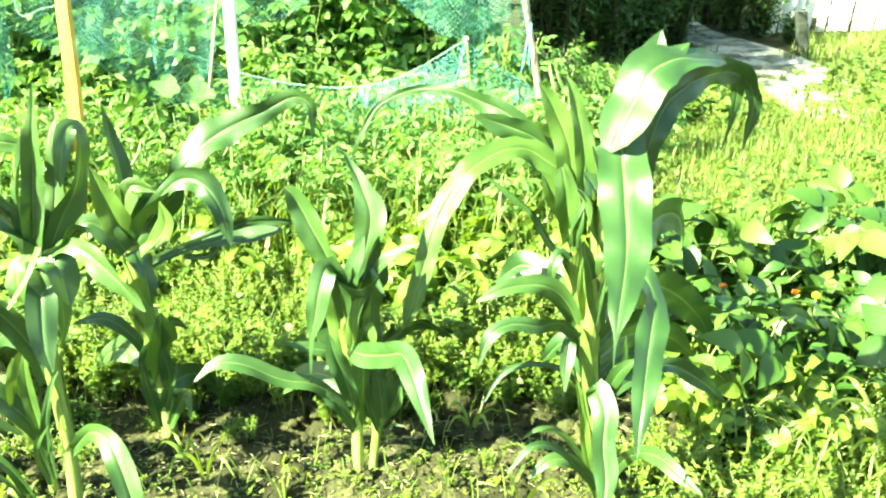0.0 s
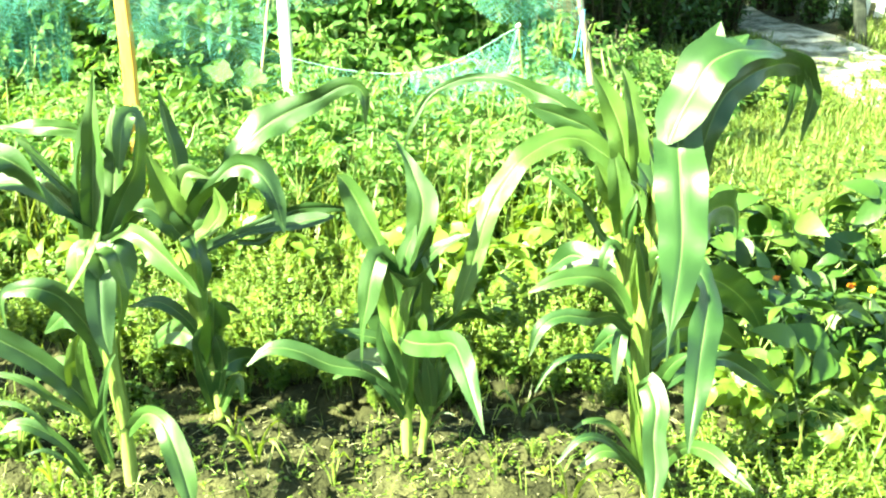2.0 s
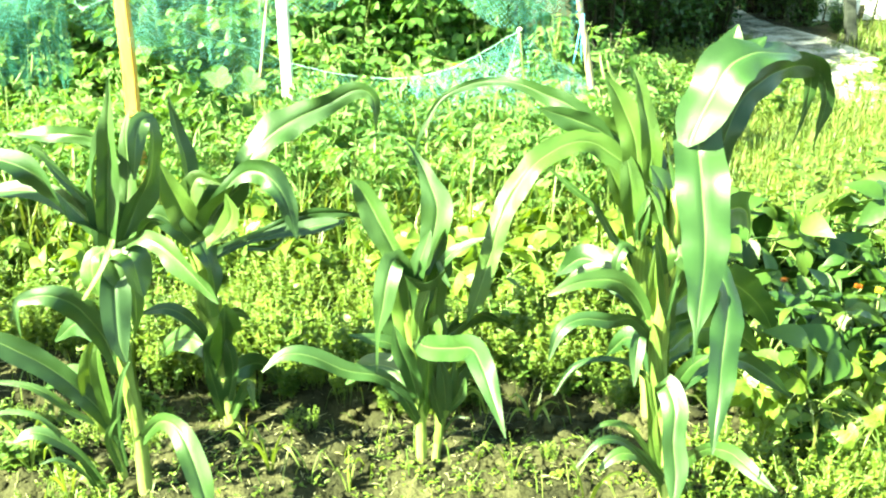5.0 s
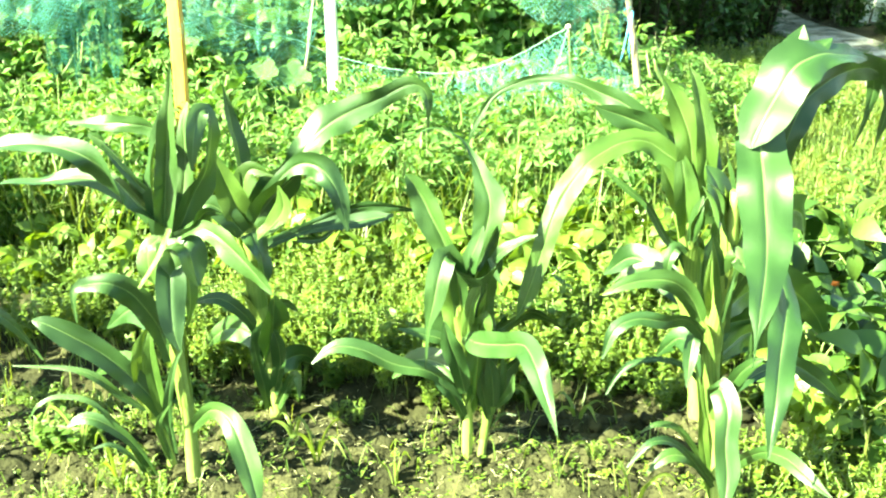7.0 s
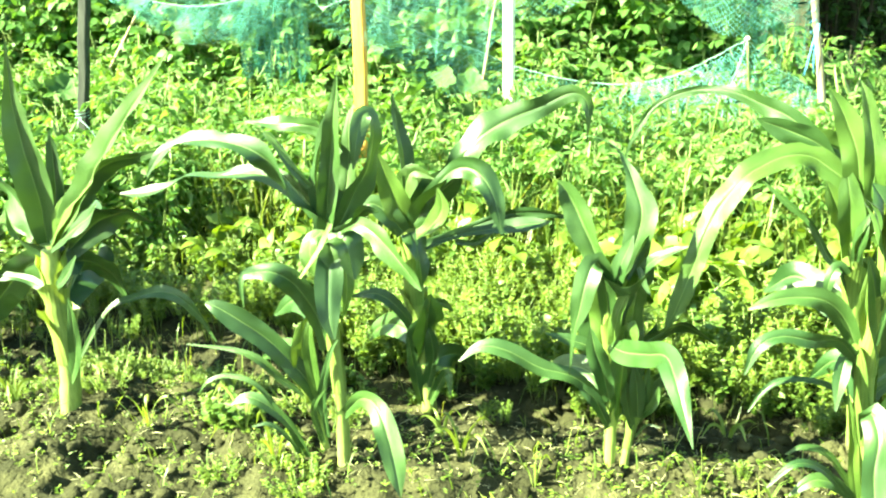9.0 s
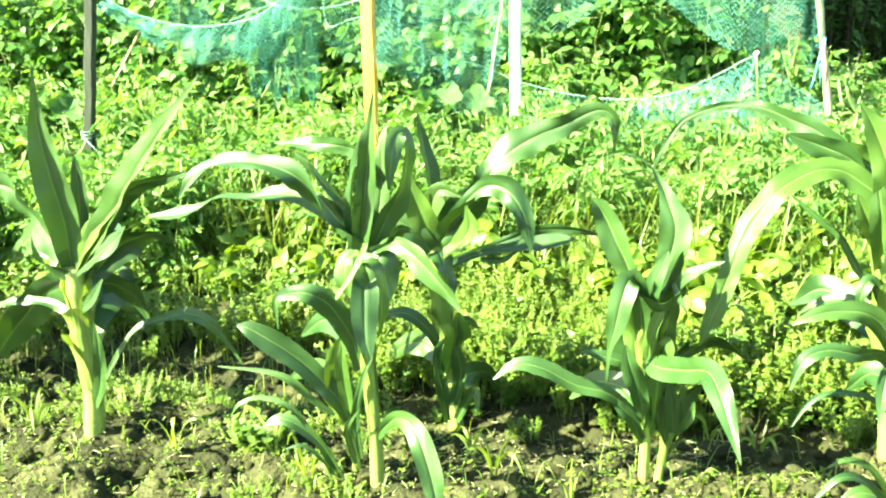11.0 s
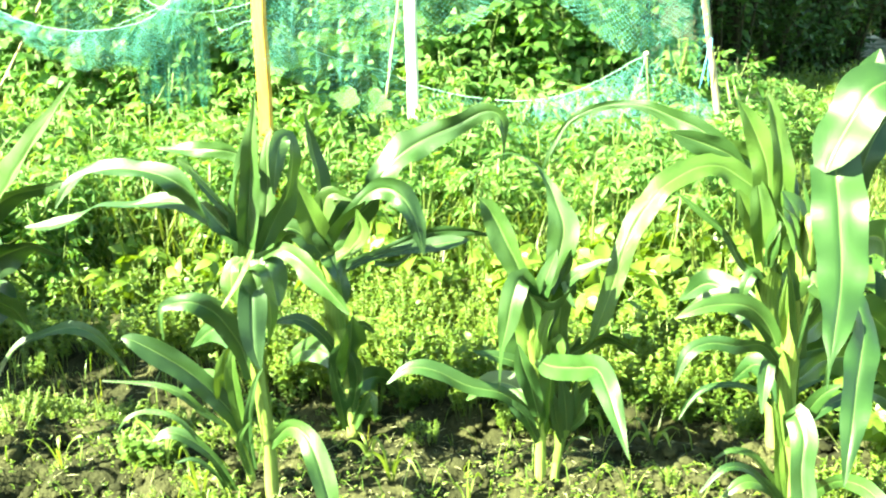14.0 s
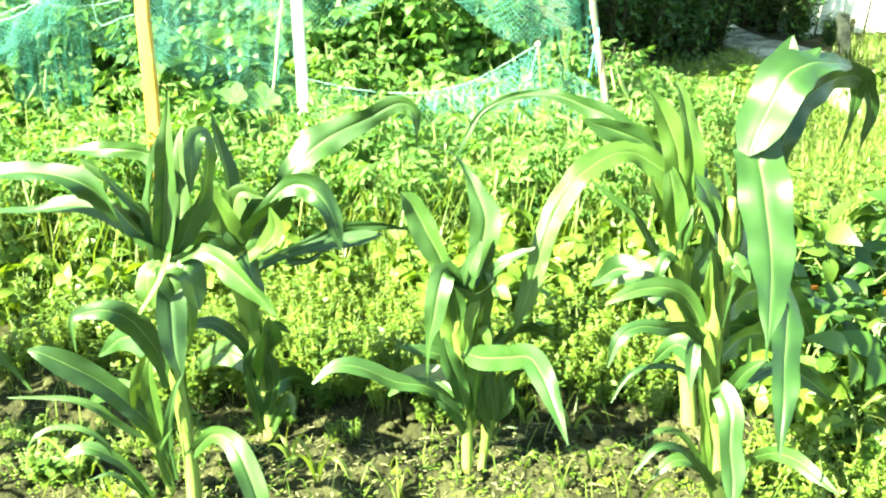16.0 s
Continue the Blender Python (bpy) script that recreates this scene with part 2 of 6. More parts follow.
def spline(points, steps):
    """Smooth line through the points, as steps + 1 places even in length."""
    p = [Vector(q) for q in points]
    p = [p[0] * 2 - p[1]] + p + [p[-1] * 2 - p[-2]]
    fine = []
    for i in range(1, len(p) - 2):
        for k in range(12):
            t = k / 12
            fine.append(0.5 * (2 * p[i] + (p[i + 1] - p[i - 1]) * t + (2 * p[i - 1] - 5 * p[i] + 4 * p[i + 1] - p[i + 2]) * t * t
                               + (3 * p[i] - p[i - 1] - 3 * p[i + 1] + p[i + 2]) * t ** 3))
    fine.append(p[-2])
    run = [0.0]
    for a, b in zip(fine, fine[1:]):
        run.append(run[-1] + (b - a).length)
    made, j = [], 0
    for k in range(steps + 1):
        d = run[-1] * k / steps
        while j < len(run) - 2 and run[j + 1] < d:
            j += 1
        u = (d - run[j]) / max(run[j + 1] - run[j], 1e-9)
        made.append(fine[j].lerp(fine[j + 1], min(max(u, 0), 1)))
    return made


def empty(name, at, label, category, group="", turn=0.0):
    ob = new(name)
    ob.empty_display_size = 0.05
    ob.matrix_basis = pose(*at, 0, 0, turn)
    return tagged(ob, label, category, group)


# ---- the ground: one sheet, loose soil near the maize, flat towards the distance ----
# hollows between the hilled plants, sunk to deepen the shade there: centre, half widths, depth
PITS = ((-1.66, 2.04, 0.06, 0.15, 0.10), (-1.70, 2.34, 0.07, 0.09, 0.08), (-1.45, 2.62, 0.22, 0.06, 0.07), (-0.45, 2.56, 0.2, 0.06, 0.06), (0.12, 2.60, 0.2, 0.07, 0.07), (0.02, 2.36, 0.06, 0.08, 0.05), (-1.1, 2.5, 0.14, 0.06, 0.06))


def ground_height(x, y):
    near = math.exp(-(max(0.0, abs(x + 0.6) - 2.0) ** 2 + max(0.0, abs(y - 2.3) - 0.6) ** 2) / 0.12)
    edge = 2.44 + 0.05 * math.sin(2.3 * x + 0.6) + 0.05 * noise.noise((x * 5, 0.4, 3.0))
    fall = 1 / (1 + math.exp(-max(-40.0, min(40.0, (y - edge - 0.03) / 0.03))))
    rise = min(1.0, max(0.0, (y - edge - 0.12) / 0.30))
    row = 0.030 - 0.065 * fall * (1 - rise) - 0.02 * rise
    furrow = 0.012 * math.exp(-((y - 2.12) / 0.15) ** 2)
    rough = 0.030 * noise.noise((x * 4.5, y * 4.5, 0.3)) + 0.028 * noise.noise((x * 10, y * 10, 2.1)) + 0.018 * noise.noise((x * 24, y * 24, 5.0)) + 0.010 * noise.noise((x * 52, y * 52, 9.0))
    pits = sum(d * math.exp(-((x - cx) / sx) ** 2 - ((y - cy) / sy) ** 2) for cx, cy, sx, sy, d in PITS) if near > 0.5 else 0.0
    return near * (row + furrow + rough - pits) - 0.035 + 0.02 * noise.noise((x * 0.9, y * 0.9, 7.0)) * (1 - near)


def build_ground():
    xs = [-60, -25, -12, -7, -5, -4.2, -3.6] + [-3.2 + 0.016 * i for i in range(281)] + [1.5, 1.8, 2.2, 2.8, 3.6, 5, 8, 15, 30, 60]
    ys = [-40, -15, -5, -2, -0.5, 0.2, 0.6, 0.85, 1.0, 1.1, 1.2, 1.28, 1.36, 1.42, 1.48, 1.54] + [1.6 + 0.016 * i for i in range(86)] + [3.02, 3.1, 3.2, 3.3, 3.45, 3.6, 4.0, 4.6, 5.4, 6.2, 7.2, 8.4, 10, 13, 18, 30, 60]
    verts = [(x, y, ground_height(x, y)) for y in ys for x in xs]
    w = len(xs)
    faces = [(j * w + i, j * w + i + 1, (j + 1) * w + i + 1, (j + 1) * w + i) for j in range(len(ys) - 1) for i in range(w - 1)]
    me = bpy.data.meshes.new("ground")
    me.from_pydata(verts, [], faces)
    me.materials.append(M_SOIL)
    me.polygons.foreach_set("use_smooth", [True] * len(me.polygons))
    tagged(new("ground", me), "dark crumbly garden soil with weeds", "ground", kind="structure")


build_ground()


def lump(soup, at, size, seed):
    """Irregular clod or stone of 42 corners."""
    rng = random.Random(seed)
    bm = bmesh.new()
    bmesh.ops.create_icosphere(bm, subdivisions=2 if size > 0.009 else 1, radius=1.0)
    sx, sy, sz = size * rng.uniform(0.7, 1.3), size * rng.uniform(0.7, 1.3), size * rng.uniform(0.5, 0.9)
    verts = []
    for v in bm.verts:
        k = 1 + 0.55 * noise.noise(v.co * 1.7 + Vector((seed * 1.3, 0, 0))) + 0.40 * noise.noise(v.co * 3.5 + Vector((0, seed, 0)))
        verts.append(Vector(at) + Vector((v.co.x * sx * k, v.co.y * sy * k, v.co.z * sz * k)))
    bm.verts.index_update()
    faces = [tuple(v.index for v in f.verts) for f in bm.faces]
    bm.free()
    soup.add(verts, faces)


def build_clods():
    rng = random.Random(4)
    soup = Soup()
    for i in range(2000):
        x, y = rng.uniform(-2.7, 0.75), rng.gauss(2.32, 0.24)
        if not 1.75 < y < 2.9:
            continue
        size = 0.004 + 0.026 * rng.random() ** 4.5
        lump(soup, (x, y, ground_height(x, y) + size * 0.2), size, i)
    tagged(mesh_part("soil_clods", soup.mesh("soil_clods", M_SOIL)), "dark crumbled clods of garden soil", "soil", kind="stuff")


build_clods()


# ---- maize ----
def maize(at, label):
    return empty("maize_plant", (at[0], at[1], 0), label, "maize plant", "row of maize")


def sheath(plant, pts, radii, a, b, turn):
    """The rolled foot of a leaf round the stalk, open on one side and flared at its collar."""
    verts, faces, rows, n = [], [], 9, 14
    i0, i1 = int(a * 26), int(b * 26)
    for k in range(rows):
        t = k / (rows - 1)
        f = i0 + (i1 - i0) * t
        i = min(int(f), 25)
        p = pts[i].lerp(pts[i + 1], f - i)
        d = (pts[i + 1] - pts[i]).normalized()
        s = d.cross(Vector((0.2, 1, 0.1))).normalized()
        q = s.cross(d)
        r = radii[i] * (1.12 + 0.75 * t ** 3)
        for j in range(n):
            c = turn + radians(320 - 130 * t ** 2) * (j / (n - 1) - 0.5)
            verts.append(p + (s * math.cos(c) + q * math.sin(c)) * r + d * (0.012 * math.sin(j * 0.9) * t))
    for k in range(rows - 1):
        for j in range(n - 1):
            faces.append((k * n + j, k * n + j + 1, (k + 1) * n + j + 1, (k + 1) * n + j))
    me = bpy.data.meshes.new("sheath")
    me.from_pydata([tuple(v) for v in verts], [], faces)
    layer = me.uv_layers.new(name="blade")
    for loop in me.loops:
        layer.data[loop.index].uv = ((loop.vertex_index % n) / (n - 1) * 0.4 + 0.05, loop.vertex_index // n / rows * 0.4)
    me.polygons.foreach_set("use_smooth", [True] * len(faces))
    mesh_part("sheath", me, M_SHEATH, plant)


def stalk(plant, line, r0, r1):
    pts = spline(line, 26)
    radii = []
    for i in range(27):
        t = i / 26
        node_swell = 1.0 + 0.16 * max(0.0, math.cos(t * 2 * math.pi * 4.5)) ** 8
        swell = 1.0 + 0.10 * ((t * 4.5) % 1.0)
        radii.append((r0 + (r1 - r0) * t) * node_swell * swell)
    soup = Soup()
    tube(soup, pts, radii, 12)
    mesh_part("stalk", soup.mesh("stalk", M_STALK), None, plant, "pale green jointed stalk")
    for a, b, turn in ((0.42, 0.66, 0.4), (0.58, 0.84, 3.6), (0.76, 1.0, 1.2)):
        sheath(plant, pts, radii, a, b, turn)


def blade(plant, rows, fold=0.2, mat=None):
    """A strap-shaped maize leaf along rows of x, y, z, width and turn. Turn 0 shows its face to the row's front; the rest rolls it about its own length."""
    rng = random.Random(len(plant.children) * 31 + int(abs(plant.location.x) * 1000))
    p = [np.array(r, float) for r in rows]
    p = [p[0] * 2 - p[1]] + p + [p[-1] * 2 - p[-2]]
    fine = []
    for i in range(1, len(p) - 2):
        for k in range(10):
            t = k / 10
            soft = 0.5 * (2 * p[i] + (p[i + 1] - p[i - 1]) * t + (2 * p[i - 1] - 5 * p[i] + 4 * p[i + 1] - p[i + 2]) * t * t + (3 * p[i] - p[i - 1] - 3 * p[i + 1] + p[i + 2]) * t ** 3)
            soft[3] = max(soft[3], 0.001)
            fine.append(soft)
    fine.append(p[-2])
    steps = 12 + 4 * len(rows)
    run = np.concatenate([[0.0], np.cumsum([np.linalg.norm(b[:3] - a[:3]) for a, b in zip(fine, fine[1:])])])
    places = np.linspace(0.0, run[-1], steps + 1)
    col = [np.interp(places, run, [f[k] for f in fine]) for k in range(5)]
    pts = [Vector(v) for v in zip(*col[:3])]
    across = (-1.0, -0.66, -0.33, -0.06, 0.0, 0.06, 0.33, 0.66, 1.0)
    wave, ph = rng.uniform(0.05, 0.12), rng.uniform(0, 6)
    crumple, roll_ph = rng.uniform(0.3, 0.9), rng.uniform(0, 6)
    front = Vector((0, -0.92, 0.40))
    verts, faces, uvs, before = [], [], [], None
    for i, c in enumerate(pts):
        t, width = i / steps, col[3][i]
        d = (pts[min(i + 1, steps)] - pts[max(i - 1, 0)]).normalized()
        n = front - d * front.dot(d)
        n = n.normalized() if n.length > 0.2 or not before else (before - d * before.dot(d)).normalized()
        before = n
        s = d.cross(n)
        q = radians(col[4][i]) + 0.12 * math.sin(6 * t + roll_ph)
        n, s = n * math.cos(q) + s * math.sin(q), s * math.cos(q) - n * math.sin(q)
        h = 0.5 * width
        for u in across:
            edge = u * u
            far = places[i]
            ripple = wave * width * edge * (math.sin(far * 42 + ph + (1.8 if u > 0 else 0)) + 0.22 * math.sin(far * 95 + ph * 2 + (0.9 if u > 0 else 0)))
            dent = crumple * 0.12 * width * noise.noise((u * 1.3 + ph, far * 14.0, ph * 3.1))
            verts.append(c + s * (u * h) + n * (dent + abs(u) * h * fold * (1.2 - 0.5 * t) + ripple - 0.04 * h * (abs(u) < 0.03)))
            uvs.append((u * 0.5 + 0.5, t))
    w = len(across)
    for i in range(steps):
        for j in range(w - 1):
            faces.append((i * w + j, i * w + j + 1, (i + 1) * w + j + 1, (i + 1) * w + j))
    me = bpy.data.meshes.new("leaf")
    me.from_pydata([tuple(v) for v in verts], [], faces)
    layer = me.uv_layers.new(name="blade")
    for loop in me.loops:
        layer.data[loop.index].uv = uvs[loop.vertex_index]
    me.polygons.foreach_set("use_smooth", [True] * len(faces))
    mesh_part("leaf", me, mat or M_CORN, plant)


corn_a = maize((-1.88, 2.18), "young maize plant with a thick pale stalk and two spear leaves")
stalk(corn_a, [(-0.001, 0.000, -0.060), (0.010, 0.000, 0.037), (0.030, 0.000, 0.172), (0.029, 0.000, 0.357), (0.031, 0.000, 0.465), (0.039, 0.000, 0.553)], 0.0304, 0.0269)
blade(corn_a, [(0.031, 0.000, 0.553, 0.049, 10), (0.040, -0.010, 0.693, 0.090, 25), (0.029, -0.020, 0.820, 0.091, 30), (0.018, -0.020, 0.937, 0.062, 30), (0.021, -0.020, 1.034, 0.025, 30), (0.033, -0.020, 1.141, 0.003, 30)], 0.5)
blade(corn_a, [(0.054, 0.000, 0.553, 0.049, -10), (0.158, -0.020, 0.666, 0.070, -15), (0.252, -0.040, 0.773, 0.092, -20), (0.339, -0.060, 0.874, 0.087, -20), (0.424, -0.070, 0.969, 0.056, -10), (0.496, -0.080, 1.044, 0.026, -10), (0.563, -0.090, 1.117, 0.003, -10)], 0.5)
blade(corn_a, [(0.019, 0.020, 0.541, 0.066, -20), (-0.066, 0.050, 0.619, 0.103, -30), (-0.131, 0.070, 0.694, 0.116, -52), (-0.201, 0.090, 0.756, 0.100, -30), (-0.295, 0.100, 0.764, 0.057, -20), (-0.397, 0.100, 0.718, 0.007, 0)], 0.2)
blade(corn_a, [(0.062, -0.020, 0.547, 0.039, -10), (0.159, -0.050, 0.613, 0.066, -25), (0.233, -0.070, 0.661, 0.049, -20), (0.281, -0.080, 0.709, 0.005, -20)], 0.2)
blade(corn_a, [(0.054, -0.010, 0.557, 0.039, -20), (0.124, -0.020, 0.657, 0.064, -20), (0.202, -0.030, 0.723, 0.053, -20), (0.252, -0.040, 0.763, 0.006, -20)], 0.3, mat=M_CORN_YOUNG)
blade(corn_a, [(0.027, 0.040, 0.573, 0.040, 20), (0.054, 0.050, 0.708, 0.049, 30), (0.057, 0.060, 0.815, 0.032, 30), (0.058, 0.060, 0.873, 0.003, 30)], 0.4)
blade(corn_a, [(0.101, 0.030, 0.631, 0.055, 52), (0.182, 0.050, 0.741, 0.083, 65), (0.246, 0.060, 0.785, 0.070, 65), (0.329, 0.060, 0.802, 0.035, 52), (0.416, 0.060, 0.825, 0.005, 20)], 0.2)
blade(corn_a, [(0.034, -0.020, 0.534, 0.039, -30), (-0.020, -0.040, 0.569, 0.048, -65), (-0.040, -0.050, 0.623, 0.051, -65), (-0.047, -0.050, 0.678, 0.006, -52)], 0.2)
blade(corn_a, [(0.044, -0.020, 0.417, 0.023, 0), (0.114, -0.050, 0.475, 0.039, -10), (0.168, -0.060, 0.543, 0.005, -10)], 0.2)
blade(corn_a, [(0.040, -0.020, 0.117, 0.034, 0), (0.089, -0.040, 0.215, 0.043, 10), (0.107, -0.050, 0.330, 0.029, 10), (0.108, -0.050, 0.405, 0.003, 10)], 0.2)
blade(corn_a, [(-0.034, 0.050, 0.378, 0.027, 10), (-0.152, 0.080, 0.402, 0.031, 30), (-0.292, 0.100, 0.385, 0.028, 30), (-0.425, 0.120, 0.327, 0.005, 20)], 0.2)
blade(corn_a, [(-0.016, 0.060, 0.100, 0.010, 20), (0.112, 0.100, 0.292, 0.024, -20), (0.201, 0.120, 0.342, 0.034, -30), (0.291, 0.140, 0.361, 0.041, -20), (0.358, 0.150, 0.336, 0.037, 0), (0.407, 0.160, 0.268, 0.024, 10), (0.446, 0.160, 0.199, 0.005, 10)], 0.2)
blade(corn_a, [(0.074, 0.040, 0.522, 0.066, 30), (0.156, 0.080, 0.598, 0.099, 52), (0.241, 0.100, 0.625, 0.079, 65), (0.315, 0.120, 0.590, 0.007, 52)], 0.2)
blade(corn_a, [(-0.025, 0.060, 0.492, 0.084, -20), (-0.180, 0.120, 0.407, 0.105, -52), (-0.343, 0.160, 0.266, 0.109, -52), (-0.476, 0.180, 0.127, 0.019, -30)], 0.2)
blade(corn_a, [(0.024, 0.020, 0.527, 0.059, 10), (0.057, 0.120, 0.560, 0.101, 30), (0.095, 0.200, 0.546, 0.093, 52), (0.126, 0.260, 0.441, 0.007, 30)], 0.15)
blade(corn_a, [(0.021, 0.020, 0.456, 0.050, 10), (0.047, 0.120, 0.454, 0.085, 30), (0.083, 0.200, 0.387, 0.081, 30), (0.107, 0.240, 0.256, 0.007, 20)], 0.15)
blade(corn_a, [(-0.005, 0.040, 0.510, 0.060, 0), (-0.120, 0.140, 0.568, 0.103, 0), (-0.261, 0.220, 0.555, 0.100, 10), (-0.414, 0.280, 0.451, 0.007, 0)], 0.15)
# two broad back leaves, added to cast more shadow behind the plant
blade(corn_a, [(0.033, 0.050, 0.445, 0.077, 58), (-0.022, 0.180, 0.521, 0.146, 58), (-0.091, 0.320, 0.534, 0.152, 58), (-0.143, 0.440, 0.464, 0.015, 58)], 0.1)
blade(corn_a, [(0.008, 0.050, 0.334, 0.078, 58), (-0.025, 0.180, 0.381, 0.141, 58), (-0.065, 0.320, 0.372, 0.147, 58), (-0.079, 0.420, 0.281, 0.015, 52)], 0.1)

corn_b = maize((-0.915, 2.05), "young maize plant with drooping lower leaves and a side shoot")
stalk(corn_b, [(-0.008, 0.000, -0.060), (0.000, 0.000, 0.089), (0.002, 0.000, 0.207), (-0.000, 0.000, 0.304), (-0.003, 0.000, 0.399), (-0.002, 0.000, 0.523), (-0.001, 0.000, 0.627), (-0.001, 0.000, 0.700)], 0.0180, 0.0122)
stalk(corn_b, [(-0.068, 0.050, -0.069), (-0.081, 0.040, 0.086), (-0.098, 0.030, 0.185), (-0.127, 0.020, 0.255)], 0.0131, 0.0095)
blade(corn_b, [(-0.007, -0.010, 0.688, 0.027, -20), (-0.003, -0.020, 0.784, 0.040, -30), (0.009, -0.030, 0.863, 0.037, -52), (0.028, -0.030, 0.936, 0.023, -30), (0.043, -0.030, 0.989, 0.003, -30)], 0.6)
blade(corn_b, [(0.011, -0.020, 0.692, 0.038, 10), (0.031, -0.030, 0.801, 0.050, 15), (0.046, -0.030, 0.890, 0.047, 15), (0.063, -0.040, 0.978, 0.036, 0), (0.073, -0.040, 1.030, 0.020, 0), (0.082, -0.040, 1.087, 0.003, 0)], 0.6)
blade(corn_b, [(-0.009, 0.010, 0.689, 0.041, 72), (0.002, 0.010, 0.796, 0.054, 74), (0.018, 0.010, 0.893, 0.040, 65), (0.033, 0.010, 0.973, 0.005, 52)], 0.5)
blade(corn_b, [(0.034, 0.000, 0.686, 0.052, 58), (0.072, 0.020, 0.763, 0.076, 65), (0.110, 0.040, 0.837, 0.075, 74), (0.128, 0.050, 0.910, 0.048, 74), (0.122, 0.060, 0.965, 0.032, 52), (0.105, 0.040, 0.964, 0.045, -30), (0.097, 0.010, 0.910, 0.039, -30), (0.088, 0.000, 0.841, 0.004, -30)], 0.2)
blade(corn_b, [(0.013, 0.030, 0.675, 0.041, 20), (0.038, 0.060, 0.767, 0.049, 10), (0.047, 0.080, 0.860, 0.041, 0), (0.049, 0.090, 0.935, 0.024, -10), (0.062, 0.100, 0.980, 0.003, -10)], 0.2)
blade(corn_b, [(0.009, 0.000, 0.705, 0.070, -65), (-0.048, -0.020, 0.773, 0.089, -72), (-0.101, -0.040, 0.850, 0.082, -58), (-0.141, -0.050, 0.891, 0.060, 10), (-0.205, -0.050, 0.914, 0.049, 20), (-0.279, -0.050, 0.920, 0.052, 30), (-0.357, -0.050, 0.909, 0.047, 35), (-0.412, -0.050, 0.872, 0.031, 20), (-0.452, -0.050, 0.820, 0.004, 0)], 0.25)
blade(corn_b, [(-0.038, 0.040, 0.713, 0.057, -58), (-0.097, 0.050, 0.775, 0.057, -30), (-0.175, 0.060, 0.802, 0.046, 20), (-0.245, 0.060, 0.805, 0.044, 30), (-0.318, 0.060, 0.795, 0.035, 65), (-0.398, 0.060, 0.793, 0.030, 65), (-0.460, 0.060, 0.765, 0.033, 52), (-0.538, 0.060, 0.742, 0.039, 25), (-0.615, 0.060, 0.736, 0.005, 20)], 0.25)
blade(corn_b, [(0.027, 0.060, 0.856, 0.036, -20), (-0.034, 0.100, 0.915, 0.051, -58), (-0.109, 0.120, 0.923, 0.040, -20), (-0.176, 0.130, 0.921, 0.038, 30), (-0.262, 0.140, 0.924, 0.004, 30)], 0.2)
blade(corn_b, [(-0.018, 0.030, 0.732, 0.062, -52), (-0.088, 0.060, 0.822, 0.068, -65), (-0.141, 0.080, 0.881, 0.057, -52), (-0.187, 0.090, 0.907, 0.007, -30)], 0.2)
blade(corn_b, [(-0.004, -0.060, 0.811, 0.019, 10), (-0.042, -0.080, 0.872, 0.019, 10), (-0.076, -0.090, 0.928, 0.004, 10)], 0.3)
blade(corn_b, [(0.030, -0.020, 0.681, 0.059, -10), (0.073, -0.050, 0.668, 0.085, -58), (0.088, -0.060, 0.620, 0.085, -65), (0.096, -0.070, 0.584, 0.011, -65)], 0.2)
blade(corn_b, [(-0.001, -0.020, 0.685, 0.041, 10), (-0.021, -0.040, 0.662, 0.059, 20), (-0.023, -0.050, 0.616, 0.049, 20), (-0.017, -0.050, 0.580, 0.008, 20)], 0.2, mat=M_CORN_YOUNG)
blade(corn_b, [(0.017, -0.030, 0.682, 0.046, -10), (0.036, -0.050, 0.640, 0.067, -30), (0.051, -0.060, 0.586, 0.013, -30)], 0.2)
blade(corn_b, [(0.037, -0.050, 0.718, 0.011, 0), (0.014, -0.080, 0.660, 0.013, 10), (-0.034, -0.100, 0.590, 0.007, 10)], 0.1, mat=M_SHEATH)
blade(corn_b, [(-0.020, -0.010, 0.356, 0.031, 0), (-0.030, -0.030, 0.456, 0.047, 10), (-0.064, -0.060, 0.550, 0.065, 15), (-0.105, -0.090, 0.595, 0.054, 15), (-0.155, -0.100, 0.598, 0.035, 10), (-0.187, -0.110, 0.581, 0.019, 0), (-0.191, -0.110, 0.504, 0.003, 0)], 0.2)
blade(corn_b, [(0.022, -0.030, 0.653, 0.032, -20), (0.032, -0.070, 0.611, 0.067, -25), (0.037, -0.100, 0.552, 0.067, -30), (0.043, -0.120, 0.495, 0.048, -30), (0.055, -0.130, 0.446, 0.008, -30)], 0.15)
blade(corn_b, [(0.048, -0.010, 0.646, 0.035, -65), (0.059, -0.030, 0.582, 0.046, -74), (0.060, -0.040, 0.519, 0.038, -74), (0.048, -0.050, 0.468, 0.007, -65)], 0.2)
blade(corn_b, [(-0.061, 0.030, 0.145, 0.027, 0), (-0.091, 0.010, 0.243, 0.047, 5), (-0.134, -0.010, 0.319, 0.058, 10), (-0.184, -0.030, 0.386, 0.060, 15), (-0.248, -0.050, 0.444, 0.065, 15), (-0.298, -0.060, 0.478, 0.039, 10), (-0.329, -0.060, 0.486, 0.007, 0)], 0.25)
blade(corn_b, [(-0.089, 0.030, 0.194, 0.030, 20), (-0.101, 0.010, 0.303, 0.055, 25), (-0.092, 0.000, 0.388, 0.043, 20), (-0.069, 0.000, 0.444, 0.006, 20)], 0.3, mat=M_CORN_YOUNG)
